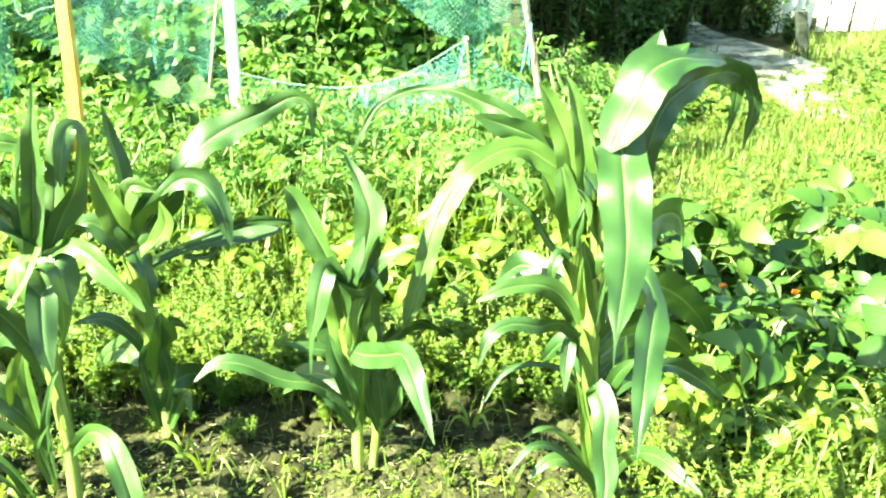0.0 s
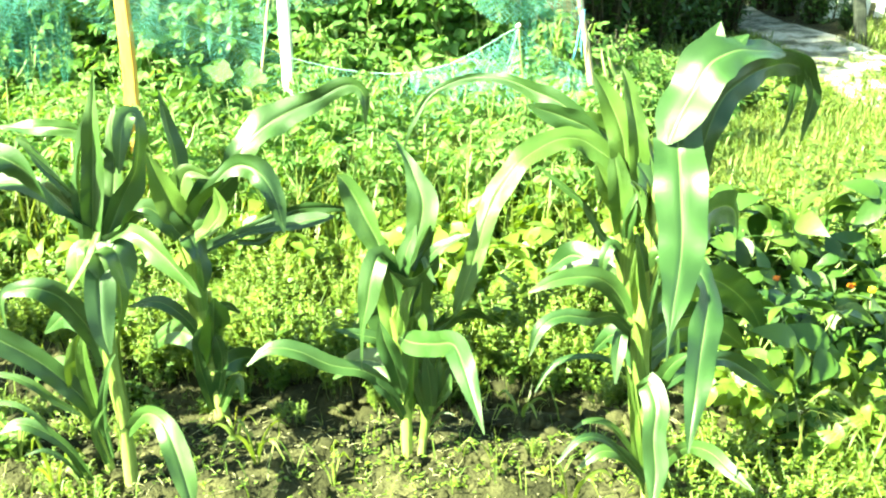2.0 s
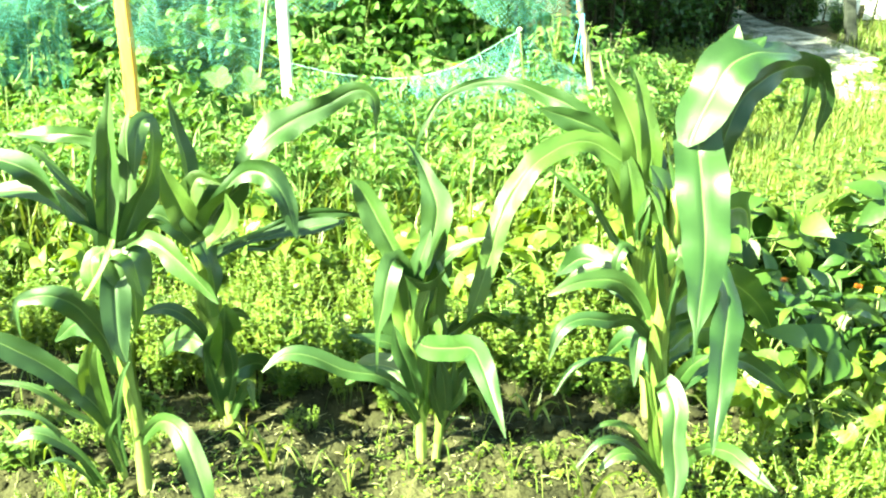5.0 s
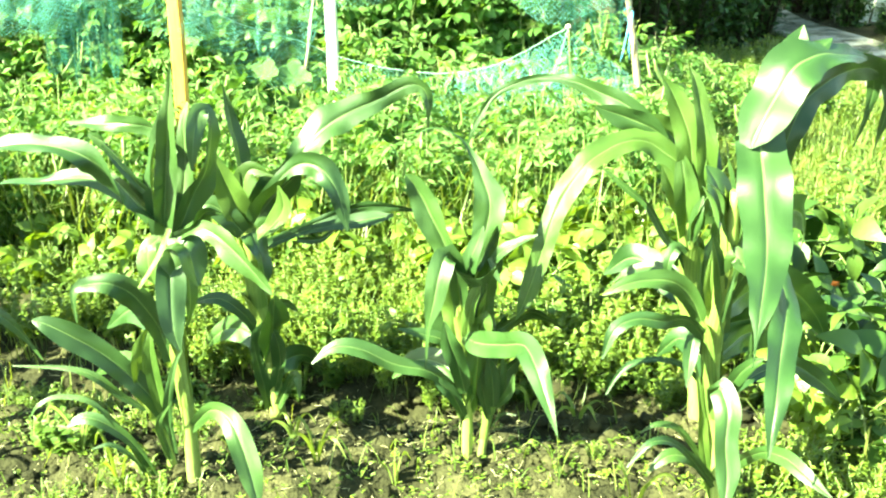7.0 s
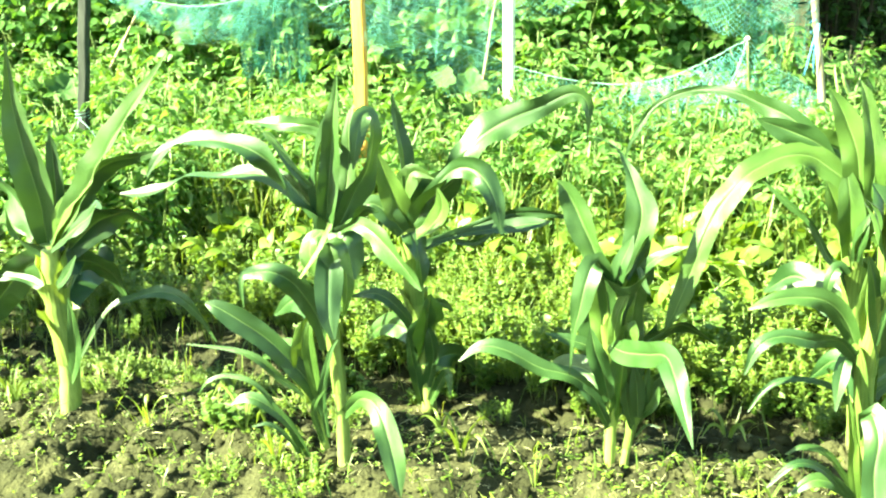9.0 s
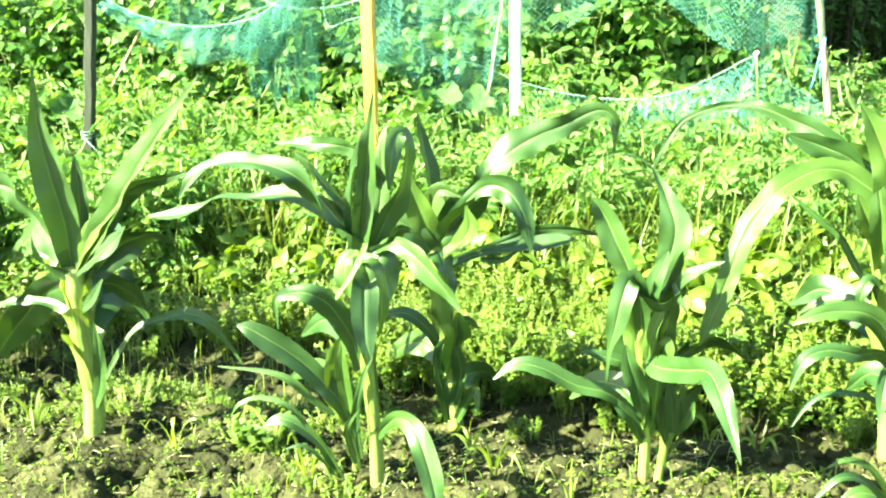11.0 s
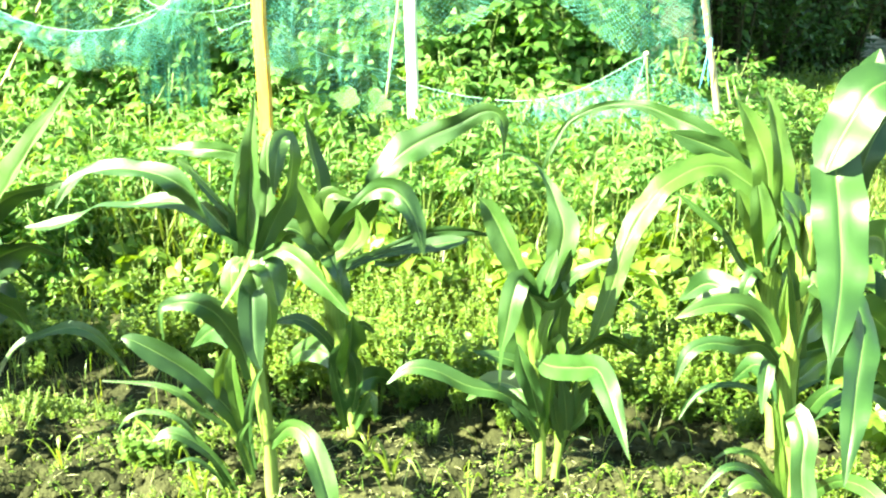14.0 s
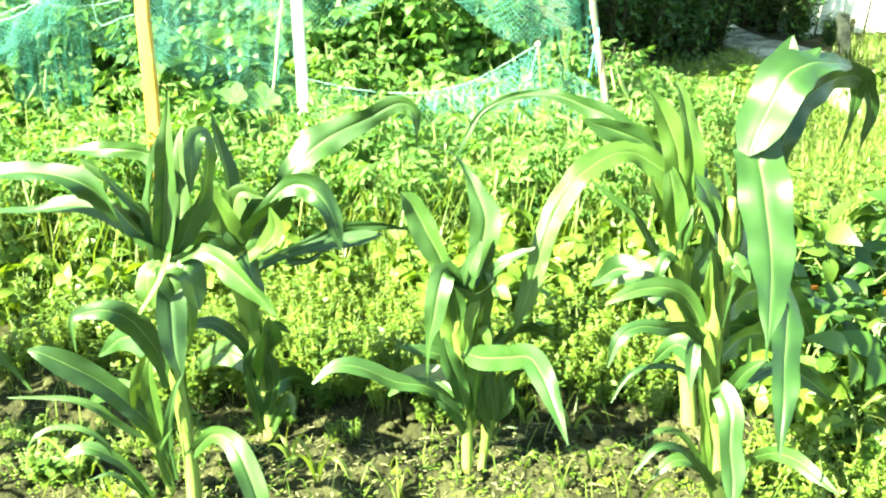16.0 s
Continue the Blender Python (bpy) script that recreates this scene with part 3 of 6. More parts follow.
blade(corn_b, [(-0.068, 0.020, 0.184, 0.024, -10), (-0.072, 0.000, 0.301, 0.038, 0), (-0.068, -0.010, 0.394, 0.026, 0), (-0.054, -0.010, 0.449, 0.003, 0)], 0.3, mat=M_CORN_YOUNG)
blade(corn_b, [(-0.002, 0.000, 0.153, 0.023, 10), (0.080, -0.050, 0.244, 0.040, 20), (0.143, -0.100, 0.250, 0.053, 0), (0.186, -0.150, 0.196, 0.060, -25), (0.211, -0.180, 0.126, 0.049, -30), (0.226, -0.200, 0.066, 0.005, -30)], 0.2)
blade(corn_b, [(0.048, -0.020, 0.690, 0.027, -10), (0.104, -0.050, 0.719, 0.034, -10), (0.154, -0.080, 0.713, 0.052, 30), (0.201, -0.100, 0.680, 0.065, 35), (0.244, -0.120, 0.643, 0.059, 35), (0.290, -0.140, 0.594, 0.004, 30)], 0.2)
blade(corn_b, [(0.032, -0.020, 0.679, 0.035, 30), (0.088, -0.030, 0.715, 0.040, 65), (0.126, -0.040, 0.755, 0.045, 65), (0.165, -0.050, 0.754, 0.005, 52)], 0.2)
blade(corn_b, [(-0.102, 0.000, -0.039, 0.011, 10), (-0.149, -0.030, 0.136, 0.013, 20), (-0.212, -0.050, 0.253, 0.013, 20), (-0.284, -0.060, 0.280, 0.013, 20), (-0.343, -0.070, 0.265, 0.010, 10), (-0.378, -0.070, 0.223, 0.003, 0)], 0.2)
blade(corn_b, [(-0.087, 0.000, -0.020, 0.012, 0), (-0.135, -0.030, 0.125, 0.023, 10), (-0.191, -0.050, 0.198, 0.032, 15), (-0.240, -0.060, 0.221, 0.032, 15), (-0.285, -0.070, 0.201, 0.004, 10)], 0.2)
blade(corn_b, [(-0.085, -0.020, -0.042, 0.009, 0), (-0.126, -0.060, 0.102, 0.012, 10), (-0.171, -0.080, 0.158, 0.011, 10), (-0.215, -0.100, 0.157, 0.003, 10)], 0.2)
blade(corn_b, [(-0.115, 0.020, 0.203, 0.013, 0), (-0.165, 0.000, 0.251, 0.020, 0), (-0.210, -0.020, 0.311, 0.023, 10), (-0.274, -0.030, 0.342, 0.014, 20), (-0.407, -0.050, 0.358, 0.003, 20)], 0.2)
blade(corn_b, [(-0.049, -0.020, 0.082, 0.013, 20), (-0.061, -0.040, 0.193, 0.017, 20), (-0.016, -0.050, 0.266, 0.004, 20)], 0.2)
blade(corn_b, [(-0.034, -0.020, 0.100, 0.012, 0), (-0.037, -0.030, 0.230, 0.023, 10), (-0.005, -0.030, 0.351, 0.014, 0), (0.022, -0.030, 0.399, 0.003, 0)], 0.2)
blade(corn_b, [(-0.084, 0.050, 0.174, 0.036, 0), (-0.152, 0.120, 0.235, 0.067, 0), (-0.249, 0.200, 0.242, 0.063, 10), (-0.354, 0.260, 0.171, 0.007, 0)], 0.15)
blade(corn_b, [(-0.017, 0.030, 0.353, 0.038, 0), (-0.099, 0.120, 0.404, 0.071, 10), (-0.196, 0.200, 0.398, 0.068, 10), (-0.299, 0.260, 0.316, 0.006, 0)], 0.15)

corn_c = maize((-0.84, 2.5), "maize plant with a broad shiny leaf bent over at the middle")
stalk(corn_c, [(0.028, 0.000, -0.060), (0.021, 0.000, 0.085), (0.008, 0.000, 0.207), (0.000, 0.000, 0.343), (-0.006, 0.000, 0.476), (-0.009, 0.000, 0.570)], 0.0225, 0.0218)
blade(corn_c, [(0.003, 0.000, 0.554, 0.058, 10), (0.051, 0.020, 0.644, 0.090, 35), (0.119, 0.030, 0.705, 0.054, 25), (0.169, 0.040, 0.765, 0.088, -10), (0.219, 0.060, 0.816, 0.104, -15), (0.292, 0.090, 0.854, 0.079, 15), (0.370, 0.110, 0.883, 0.060, 30), (0.445, 0.120, 0.918, 0.050, 35), (0.487, 0.120, 0.911, 0.038, 30), (0.502, 0.120, 0.864, 0.028, -52), (0.498, 0.110, 0.782, 0.003, -52)], 0.15)
blade(corn_c, [(0.029, -0.020, 0.603, 0.038, 10), (0.136, -0.050, 0.725, 0.040, -5), (0.213, -0.080, 0.749, 0.076, 25), (0.264, -0.100, 0.704, 0.063, -20), (0.289, -0.110, 0.629, 0.039, -25), (0.300, -0.120, 0.574, 0.003, 5)], 0.15)
blade(corn_c, [(-0.006, -0.020, 0.543, 0.067, 10), (-0.030, -0.040, 0.645, 0.082, 10), (-0.050, -0.050, 0.713, 0.053, 10), (-0.070, -0.060, 0.790, 0.003, 10)], 0.3, mat=M_CORN_YOUNG)
blade(corn_c, [(-0.015, 0.030, 0.603, 0.065, 52), (-0.019, 0.040, 0.714, 0.064, 58), (-0.038, 0.050, 0.826, 0.041, 52), (-0.053, 0.050, 0.934, 0.003, 30)], 0.4)
blade(corn_c, [(-0.013, -0.030, 0.538, 0.048, 10), (-0.048, -0.050, 0.595, 0.063, 15), (-0.094, -0.060, 0.631, 0.050, 10), (-0.140, -0.070, 0.600, 0.006, 0)], 0.2)
blade(corn_c, [(0.016, -0.020, 0.561, 0.054, 20), (0.071, -0.030, 0.637, 0.095, 52), (0.123, -0.030, 0.677, 0.081, 58), (0.168, -0.030, 0.730, 0.006, 52)], 0.2)
blade(corn_c, [(0.029, -0.040, 0.534, 0.032, -20), (0.081, -0.060, 0.571, 0.053, -20), (0.118, -0.070, 0.629, 0.053, -20), (0.109, -0.070, 0.689, 0.005, -20)], 0.2, mat=M_CORN_YOUNG)
blade(corn_c, [(0.007, -0.020, 0.535, 0.064, -20), (0.030, -0.040, 0.483, 0.077, -58), (0.040, -0.050, 0.427, 0.055, -65), (0.039, -0.050, 0.378, 0.005, -65)], 0.2)
blade(corn_c, [(-0.014, -0.010, 0.557, 0.055, 0), (-0.014, 0.000, 0.646, 0.077, 10), (0.013, 0.010, 0.710, 0.048, 20), (0.077, 0.010, 0.691, 0.006, 20)], 0.2, mat=M_CORN_YOUNG)
blade(corn_c, [(0.005, 0.050, 0.458, 0.023, -10), (0.106, 0.100, 0.491, 0.023, 0), (0.185, 0.130, 0.500, 0.030, -10), (0.258, 0.150, 0.506, 0.050, -20), (0.325, 0.160, 0.516, 0.047, -20), (0.383, 0.170, 0.522, 0.005, -10)], 0.2)
blade(corn_c, [(-0.000, 0.100, 0.457, 0.020, 10), (0.126, 0.160, 0.492, 0.024, 10), (0.250, 0.200, 0.530, 0.034, 35), (0.345, 0.200, 0.540, 0.034, 35), (0.456, 0.200, 0.524, 0.005, 20)], 0.2)
blade(corn_c, [(0.104, 0.100, 0.470, 0.017, 20), (0.168, 0.120, 0.464, 0.020, 20), (0.210, 0.130, 0.490, 0.005, 20)], 0.2)
blade(corn_c, [(0.006, -0.010, 0.197, 0.024, 0), (-0.033, -0.040, 0.293, 0.036, 10), (-0.095, -0.060, 0.350, 0.039, 10), (-0.174, -0.080, 0.345, 0.005, 0)], 0.2)
blade(corn_c, [(0.019, 0.000, -0.001, 0.031, 20), (-0.000, -0.020, 0.123, 0.047, 20), (-0.000, -0.030, 0.217, 0.043, 10), (0.032, -0.030, 0.273, 0.007, 10)], 0.3)
blade(corn_c, [(0.027, -0.020, 0.029, 0.031, -10), (0.058, -0.040, 0.136, 0.047, -10), (0.060, -0.050, 0.214, 0.040, -10), (0.040, -0.050, 0.264, 0.007, -10)], 0.3)
blade(corn_c, [(0.009, -0.020, -0.020, 0.027, 30), (-0.006, -0.030, 0.109, 0.040, 30), (-0.015, -0.040, 0.206, 0.005, 20)], 0.3)
blade(corn_c, [(0.034, -0.020, -0.019, 0.024, 0), (0.100, -0.040, 0.100, 0.030, 0), (0.115, -0.060, 0.036, 0.007, 0)], 0.2)
blade(corn_c, [(0.006, 0.020, 0.253, 0.034, 20), (0.064, 0.040, 0.292, 0.037, 20), (0.103, 0.050, 0.265, 0.007, 20)], 0.2)
blade(corn_c, [(0.012, 0.020, 0.065, 0.041, 20), (0.057, 0.080, 0.094, 0.073, 30), (0.103, 0.140, 0.067, 0.067, 30), (0.143, 0.180, -0.032, 0.007, 20)], 0.15)
blade(corn_c, [(-0.005, 0.030, 0.155, 0.044, 0), (-0.087, 0.100, 0.175, 0.077, 10), (-0.173, 0.160, 0.144, 0.065, 10), (-0.251, 0.200, 0.062, 0.007, 0)], 0.15)
blade(corn_c, [(0.014, 0.000, 0.114, 0.051, 70), (0.045, -0.050, 0.232, 0.105, 70), (0.066, -0.080, 0.318, 0.097, 70), (0.074, -0.080, 0.371, 0.010, 70)], 0.1)

corn_d = maize((-0.22, 2.21), "short maize plant with two stalks growing from dark soil")
stalk(corn_d, [(-0.003, 0.000, -0.060), (0.001, 0.000, 0.069), (0.004, 0.000, 0.154), (-0.001, 0.000, 0.254), (-0.008, 0.000, 0.351), (-0.012, 0.000, 0.446), (-0.014, 0.000, 0.539)], 0.0145, 0.0099)
stalk(corn_d, [(0.028, 0.000, -0.060), (0.052, 0.000, 0.098), (0.070, 0.000, 0.166), (0.076, 0.000, 0.241)], 0.0114, 0.0081)
blade(corn_d, [(-0.003, -0.020, 0.361, 0.029, 0), (0.044, -0.120, 0.392, 0.061, -8), (0.105, -0.220, 0.438, 0.060, -8), (0.154, -0.320, 0.486, 0.057, -5), (0.180, -0.400, 0.477, 0.053, 0), (0.200, -0.450, 0.437, 0.035, 0), (0.214, -0.480, 0.401, 0.016, 0), (0.226, -0.500, 0.367, 0.002, 0)], 0.12)
blade(corn_d, [(-0.007, 0.000, 0.399, 0.032, 0), (-0.014, -0.030, 0.532, 0.048, 10), (-0.033, -0.060, 0.599, 0.055, 0), (-0.052, -0.090, 0.558, 0.060, 5), (-0.066, -0.100, 0.488, 0.047, 10), (-0.082, -0.100, 0.419, 0.014, 10), (-0.092, -0.100, 0.305, 0.003, 10)], 0.2)
blade(corn_d, [(-0.015, 0.010, 0.504, 0.043, -10), (-0.052, 0.020, 0.609, 0.062, -15), (-0.088, 0.030, 0.688, 0.068, -10), (-0.121, 0.030, 0.752, 0.045, 0), (-0.141, 0.030, 0.775, 0.004, 0)], 0.6)
blade(corn_d, [(0.020, 0.000, 0.540, 0.042, 25), (0.050, 0.020, 0.616, 0.062, 10), (0.068, 0.030, 0.697, 0.081, -15), (0.048, 0.050, 0.760, 0.047, 0), (0.026, 0.070, 0.805, 0.022, 30), (-0.013, 0.090, 0.854, 0.010, 65), (-0.075, 0.100, 0.873, 0.008, 74), (-0.132, 0.100, 0.846, 0.007, 65), (-0.170, 0.100, 0.808, 0.003, 52)], 0.2)
blade(corn_d, [(0.022, 0.010, 0.482, 0.057, 52), (0.053, 0.020, 0.563, 0.071, 74), (0.075, 0.020, 0.616, 0.056, 74), (0.095, 0.020, 0.657, 0.006, 74)], 0.2)
blade(corn_d, [(0.011, -0.020, 0.509, 0.031, -20), (0.023, -0.030, 0.578, 0.047, -25), (0.043, -0.030, 0.634, 0.030, -20), (0.054, -0.030, 0.663, 0.003, -20)], 0.2)
blade(corn_d, [(-0.030, -0.030, 0.559, 0.022, 52), (-0.000, -0.050, 0.544, 0.055, 74), (0.045, -0.060, 0.534, 0.050, 74), (0.092, -0.060, 0.574, 0.005, 65)], 0.2)
blade(corn_d, [(0.038, 0.010, 0.284, 0.059, 52), (0.043, 0.020, 0.392, 0.087, 65), (0.058, 0.020, 0.486, 0.080, 72), (0.067, 0.020, 0.560, 0.008, 65)], 0.25)
blade(corn_d, [(0.007, -0.030, 0.366, 0.023, -20), (0.017, -0.050, 0.446, 0.039, -25), (0.033, -0.050, 0.492, 0.036, -25), (0.046, -0.050, 0.523, 0.004, -25)], 0.2, mat=M_CORN_YOUNG)
blade(corn_d, [(-0.017, 0.030, 0.320, 0.050, 0), (-0.028, 0.040, 0.420, 0.073, 0), (-0.036, 0.040, 0.506, 0.049, 0), (-0.043, 0.040, 0.568, 0.006, 0)], 0.2, mat=M_CORN_YOUNG)
blade(corn_d, [(0.024, -0.030, 0.348, 0.043, 0), (0.049, -0.050, 0.409, 0.056, 0), (0.061, -0.050, 0.446, 0.008, 0)], 0.2, mat=M_CORN_YOUNG)
blade(corn_d, [(0.047, 0.040, 0.318, 0.029, 20), (0.100, 0.090, 0.342, 0.054, 65), (0.160, 0.140, 0.355, 0.069, 72), (0.212, 0.190, 0.317, 0.055, 65), (0.257, 0.220, 0.271, 0.006, 52)], 0.2)
blade(corn_d, [(0.063, -0.010, 0.552, 0.020, -10), (0.102, -0.030, 0.601, 0.030, -20), (0.144, -0.040, 0.628, 0.022, -20), (0.184, -0.050, 0.648, 0.003, -20)], 0.2)
blade(corn_d, [(0.067, -0.020, 0.576, 0.013, 0), (0.082, -0.030, 0.538, 0.014, 0), (0.099, -0.040, 0.510, 0.003, 0)], 0.2)
blade(corn_d, [(-0.001, 0.000, 0.163, 0.021, 0), (-0.050, -0.030, 0.235, 0.029, 10), (-0.098, -0.050, 0.280, 0.038, 20), (-0.174, -0.070, 0.306, 0.043, 30), (-0.253, -0.090, 0.357, 0.048, 30), (-0.319, -0.100, 0.366, 0.034, 20), (-0.377, -0.110, 0.325, 0.004, 10)], 0.2)
blade(corn_d, [(-0.012, 0.010, 0.281, 0.021, 0), (-0.053, -0.010, 0.345, 0.032, 15), (-0.104, -0.020, 0.366, 0.032, 20), (-0.166, -0.030, 0.386, 0.004, 20)], 0.2)
blade(corn_d, [(-0.003, -0.010, 0.117, 0.018, 10), (-0.033, -0.030, 0.199, 0.035, 20), (-0.061, -0.040, 0.236, 0.029, 20), (-0.081, -0.040, 0.261, 0.004, 20)], 0.3)
blade(corn_d, [(-0.001, -0.020, 0.199, 0.032, 0), (-0.016, -0.040, 0.290, 0.049, 5), (-0.034, -0.050, 0.355, 0.049, 5), (-0.047, -0.050, 0.417, 0.006, 5)], 0.2)
blade(corn_d, [(0.058, -0.010, 0.121, 0.015, 20), (0.044, -0.030, 0.215, 0.029, 20), (0.033, -0.030, 0.304, 0.004, 20)], 0.3)
blade(corn_d, [(0.072, -0.020, 0.161, 0.021, 0), (0.070, -0.030, 0.249, 0.041, 10), (0.060, -0.030, 0.318, 0.004, 10)], 0.3)
blade(corn_d, [(0.077, -0.010, 0.164, 0.018, 30), (0.089, -0.020, 0.244, 0.029, 30), (0.098, -0.020, 0.309, 0.004, 30)], 0.3)
blade(corn_d, [(0.080, -0.010, 0.156, 0.015, -10), (0.113, -0.030, 0.207, 0.023, -10), (0.126, -0.030, 0.263, 0.004, -10)], 0.3)
blade(corn_d, [(0.067, 0.010, 0.127, 0.021, 52), (0.093, 0.020, 0.198, 0.033, 52), (0.104, 0.020, 0.268, 0.004, 52)], 0.3)
blade(corn_d, [(0.006, -0.010, 0.160, 0.024, 30), (0.030, -0.020, 0.233, 0.050, 58), (0.040, -0.020, 0.283, 0.009, 58)], 0.3)
blade(corn_d, [(0.004, 0.020, 0.261, 0.044, 30), (0.060, 0.030, 0.307, 0.065, 58), (0.070, 0.030, 0.372, 0.015, 58)], 0.2)
blade(corn_d, [(0.064, 0.000, 0.090, 0.006, 0), (0.096, -0.030, 0.146, 0.007, 0), (0.134, -0.050, 0.153, 0.001, 0)], 0.2)
# extra leaves from here on, mostly hidden, added to widen the plant's shadow
blade(corn_d, [(0.003, 0.040, 0.333, 0.074, 35), (0.022, 0.080, 0.412, 0.106, 52), (0.057, 0.120, 0.493, 0.089, 58), (0.092, 0.140, 0.550, 0.009, 58)], 0.15)
blade(corn_d, [(-0.000, 0.030, 0.205, 0.060, 30), (0.033, 0.060, 0.258, 0.099, 58), (0.074, 0.080, 0.316, 0.090, 65), (0.105, 0.100, 0.374, 0.009, 65)], 0.15)
blade(corn_d, [(-0.014, 0.050, 0.261, 0.060, 20), (-0.051, 0.100, 0.335, 0.097, 25), (-0.065, 0.130, 0.420, 0.082, 25), (-0.047, 0.140, 0.498, 0.009, 25)], 0.15)
blade(corn_d, [(0.047, 0.030, 0.140, 0.045, 30), (0.087, 0.060, 0.194, 0.066, 52), (0.126, 0.080, 0.236, 0.054, 58), (0.163, 0.100, 0.244, 0.006, 58)], 0.15)
blade(corn_d, [(0.001, 0.040, 0.166, 0.045, 0), (-0.065, 0.100, 0.216, 0.071, 20), (-0.150, 0.150, 0.205, 0.063, 20), (-0.222, 0.180, 0.133, 0.006, 10)], 0.15)
blade(corn_d, [(0.025, -0.020, 0.150, 0.053, 73), (0.034, -0.050, 0.274, 0.101, 73), (0.040, -0.040, 0.372, 0.100, 73), (0.042, 0.000, 0.440, 0.009, 73)], 0.1)
blade(corn_d, [(0.025, 0.030, 0.139, 0.054, 73), (0.030, 0.100, 0.204, 0.122, 73), (0.033, 0.180, 0.250, 0.125, 73), (0.033, 0.260, 0.247, 0.010, 65)], 0.1)
blade(corn_d, [(0.042, 0.000, 0.190, 0.044, 70), (0.063, 0.030, 0.275, 0.094, 70), (0.068, 0.080, 0.333, 0.089, 70), (0.068, 0.120, 0.364, 0.009, 70)], 0.1)

corn_e = maize((0.37, 1.98), "tall maize plant with a wide glossy leaf folded down its front")
stalk(corn_e, [(0.029, 0.000, -0.060), (0.010, -0.010, 0.190), (-0.008, -0.020, 0.316), (-0.017, -0.030, 0.422), (-0.017, -0.040, 0.524), (-0.009, -0.050, 0.623), (-0.003, -0.060, 0.731), (0.001, -0.070, 0.835)], 0.0232, 0.0130)
blade(corn_e, [(0.006, -0.050, 0.728, 0.043, 52), (0.016, -0.070, 0.847, 0.059, 52), (0.015, -0.140, 0.979, 0.091, 10), (0.020, -0.175, 0.942, 0.095, 0), (0.016, -0.250, 0.879, 0.101, 0), (0.011, -0.320, 0.813, 0.088, 0), (-0.007, -0.400, 0.766, 0.067, 0), (-0.021, -0.450, 0.732, 0.040, 0), (-0.028, -0.470, 0.698, 0.010, 0), (-0.035, -0.490, 0.647, 0.002, 0)], 0.04)
blade(corn_e, [(0.002, -0.170, 0.953, 0.009, -20), (0.003, -0.165, 0.963, 0.051, -20), (0.024, -0.150, 1.007, 0.094, -26), (0.056, -0.120, 1.056, 0.106, -26), (0.088, -0.100, 1.097, 0.110, -26), (0.135, -0.070, 1.113, 0.071, -26), (0.188, -0.030, 1.107, 0.052, -26), (0.241, 0.030, 1.093, 0.033, -10), (0.268, 0.060, 1.081, 0.007, 10)], 0.08)
blade(corn_e, [(0.056, -0.090, 1.033, 0.034, -12), (0.076, -0.060, 1.081, 0.061, -10), (0.094, -0.040, 1.115, 0.057, -8), (0.108, -0.020, 1.139, 0.036, -8), (0.117, -0.010, 1.162, 0.003, -8)], 0.1)
blade(corn_e, [(0.087, -0.085, 1.087, 0.033, -12), (0.119, -0.060, 1.109, 0.045, -14), (0.149, -0.040, 1.125, 0.029, -14), (0.172, -0.020, 1.137, 0.003, -14)], 0.1)
blade(corn_e, [(0.067, -0.060, 0.824, 0.047, 15), (0.080, -0.070, 0.893, 0.053, 22), (0.097, -0.070, 0.961, 0.057, 28), (0.130, -0.035, 1.017, 0.067, 32), (0.177, 0.005, 1.043, 0.063, 35), (0.233, 0.065, 1.054, 0.048, 38), (0.297, 0.130, 1.048, 0.054, 35), (0.341, 0.170, 1.023, 0.025, 20), (0.353, 0.180, 1.001, 0.005, 20)], 0.15)
blade(corn_e, [(0.249, 0.090, 1.078, 0.029, 38), (0.304, 0.140, 1.051, 0.042, 30), (0.328, 0.180, 1.002, 0.030, 15), (0.327, 0.190, 0.955, 0.023, -30), (0.318, 0.190, 0.910, 0.014, -38), (0.302, 0.190, 0.856, 0.003, -38)], 0.2)
blade(corn_e, [(0.279, 0.120, 1.065, 0.034, 38), (0.340, 0.180, 1.036, 0.043, 35), (0.369, 0.210, 0.991, 0.033, 10), (0.379, 0.220, 0.950, 0.039, -30), (0.372, 0.220, 0.906, 0.029, -38), (0.357, 0.220, 0.834, 0.003, -38)], 0.2)
blade(corn_e, [(0.005, -0.050, 0.583, 0.027, 20), (0.041, -0.100, 0.682, 0.040, 20), (0.078, -0.150, 0.677, 0.058, -30), (0.092, -0.190, 0.637, 0.062, -30), (0.076, -0.250, 0.596, 0.065, 0), (0.061, -0.300, 0.558, 0.062, 0), (0.045, -0.360, 0.516, 0.048, 0), (0.032, -0.400, 0.471, 0.026, 0), (0.025, -0.420, 0.418, 0.002, 0)], 0.12)
blade(corn_e, [(-0.004, -0.030, 0.284, 0.021, 0), (-0.008, -0.080, 0.386, 0.050, 0), (0.006, -0.130, 0.355, 0.057, 5), (-0.002, -0.170, 0.301, 0.052, 5), (0.001, -0.200, 0.235, 0.051, 0), (-0.009, -0.240, 0.176, 0.010, 0)], 0.12)
blade(corn_e, [(0.021, -0.020, 0.088, 0.019, 0), (0.047, -0.100, 0.208, 0.028, -10), (0.067, -0.200, 0.296, 0.029, -15), (0.094, -0.280, 0.335, 0.035, -10), (0.121, -0.340, 0.334, 0.029, 0), (0.163, -0.380, 0.309, 0.004, 0)], 0.2)
blade(corn_e, [(-0.030, -0.020, 0.473, 0.028, 0), (-0.066, -0.040, 0.570, 0.042, -30), (-0.112, -0.060, 0.626, 0.047, -10), (-0.173, -0.080, 0.640, 0.039, 20), (-0.222, -0.100, 0.638, 0.029, 20), (-0.270, -0.110, 0.618, 0.004, 20)], 0.2)
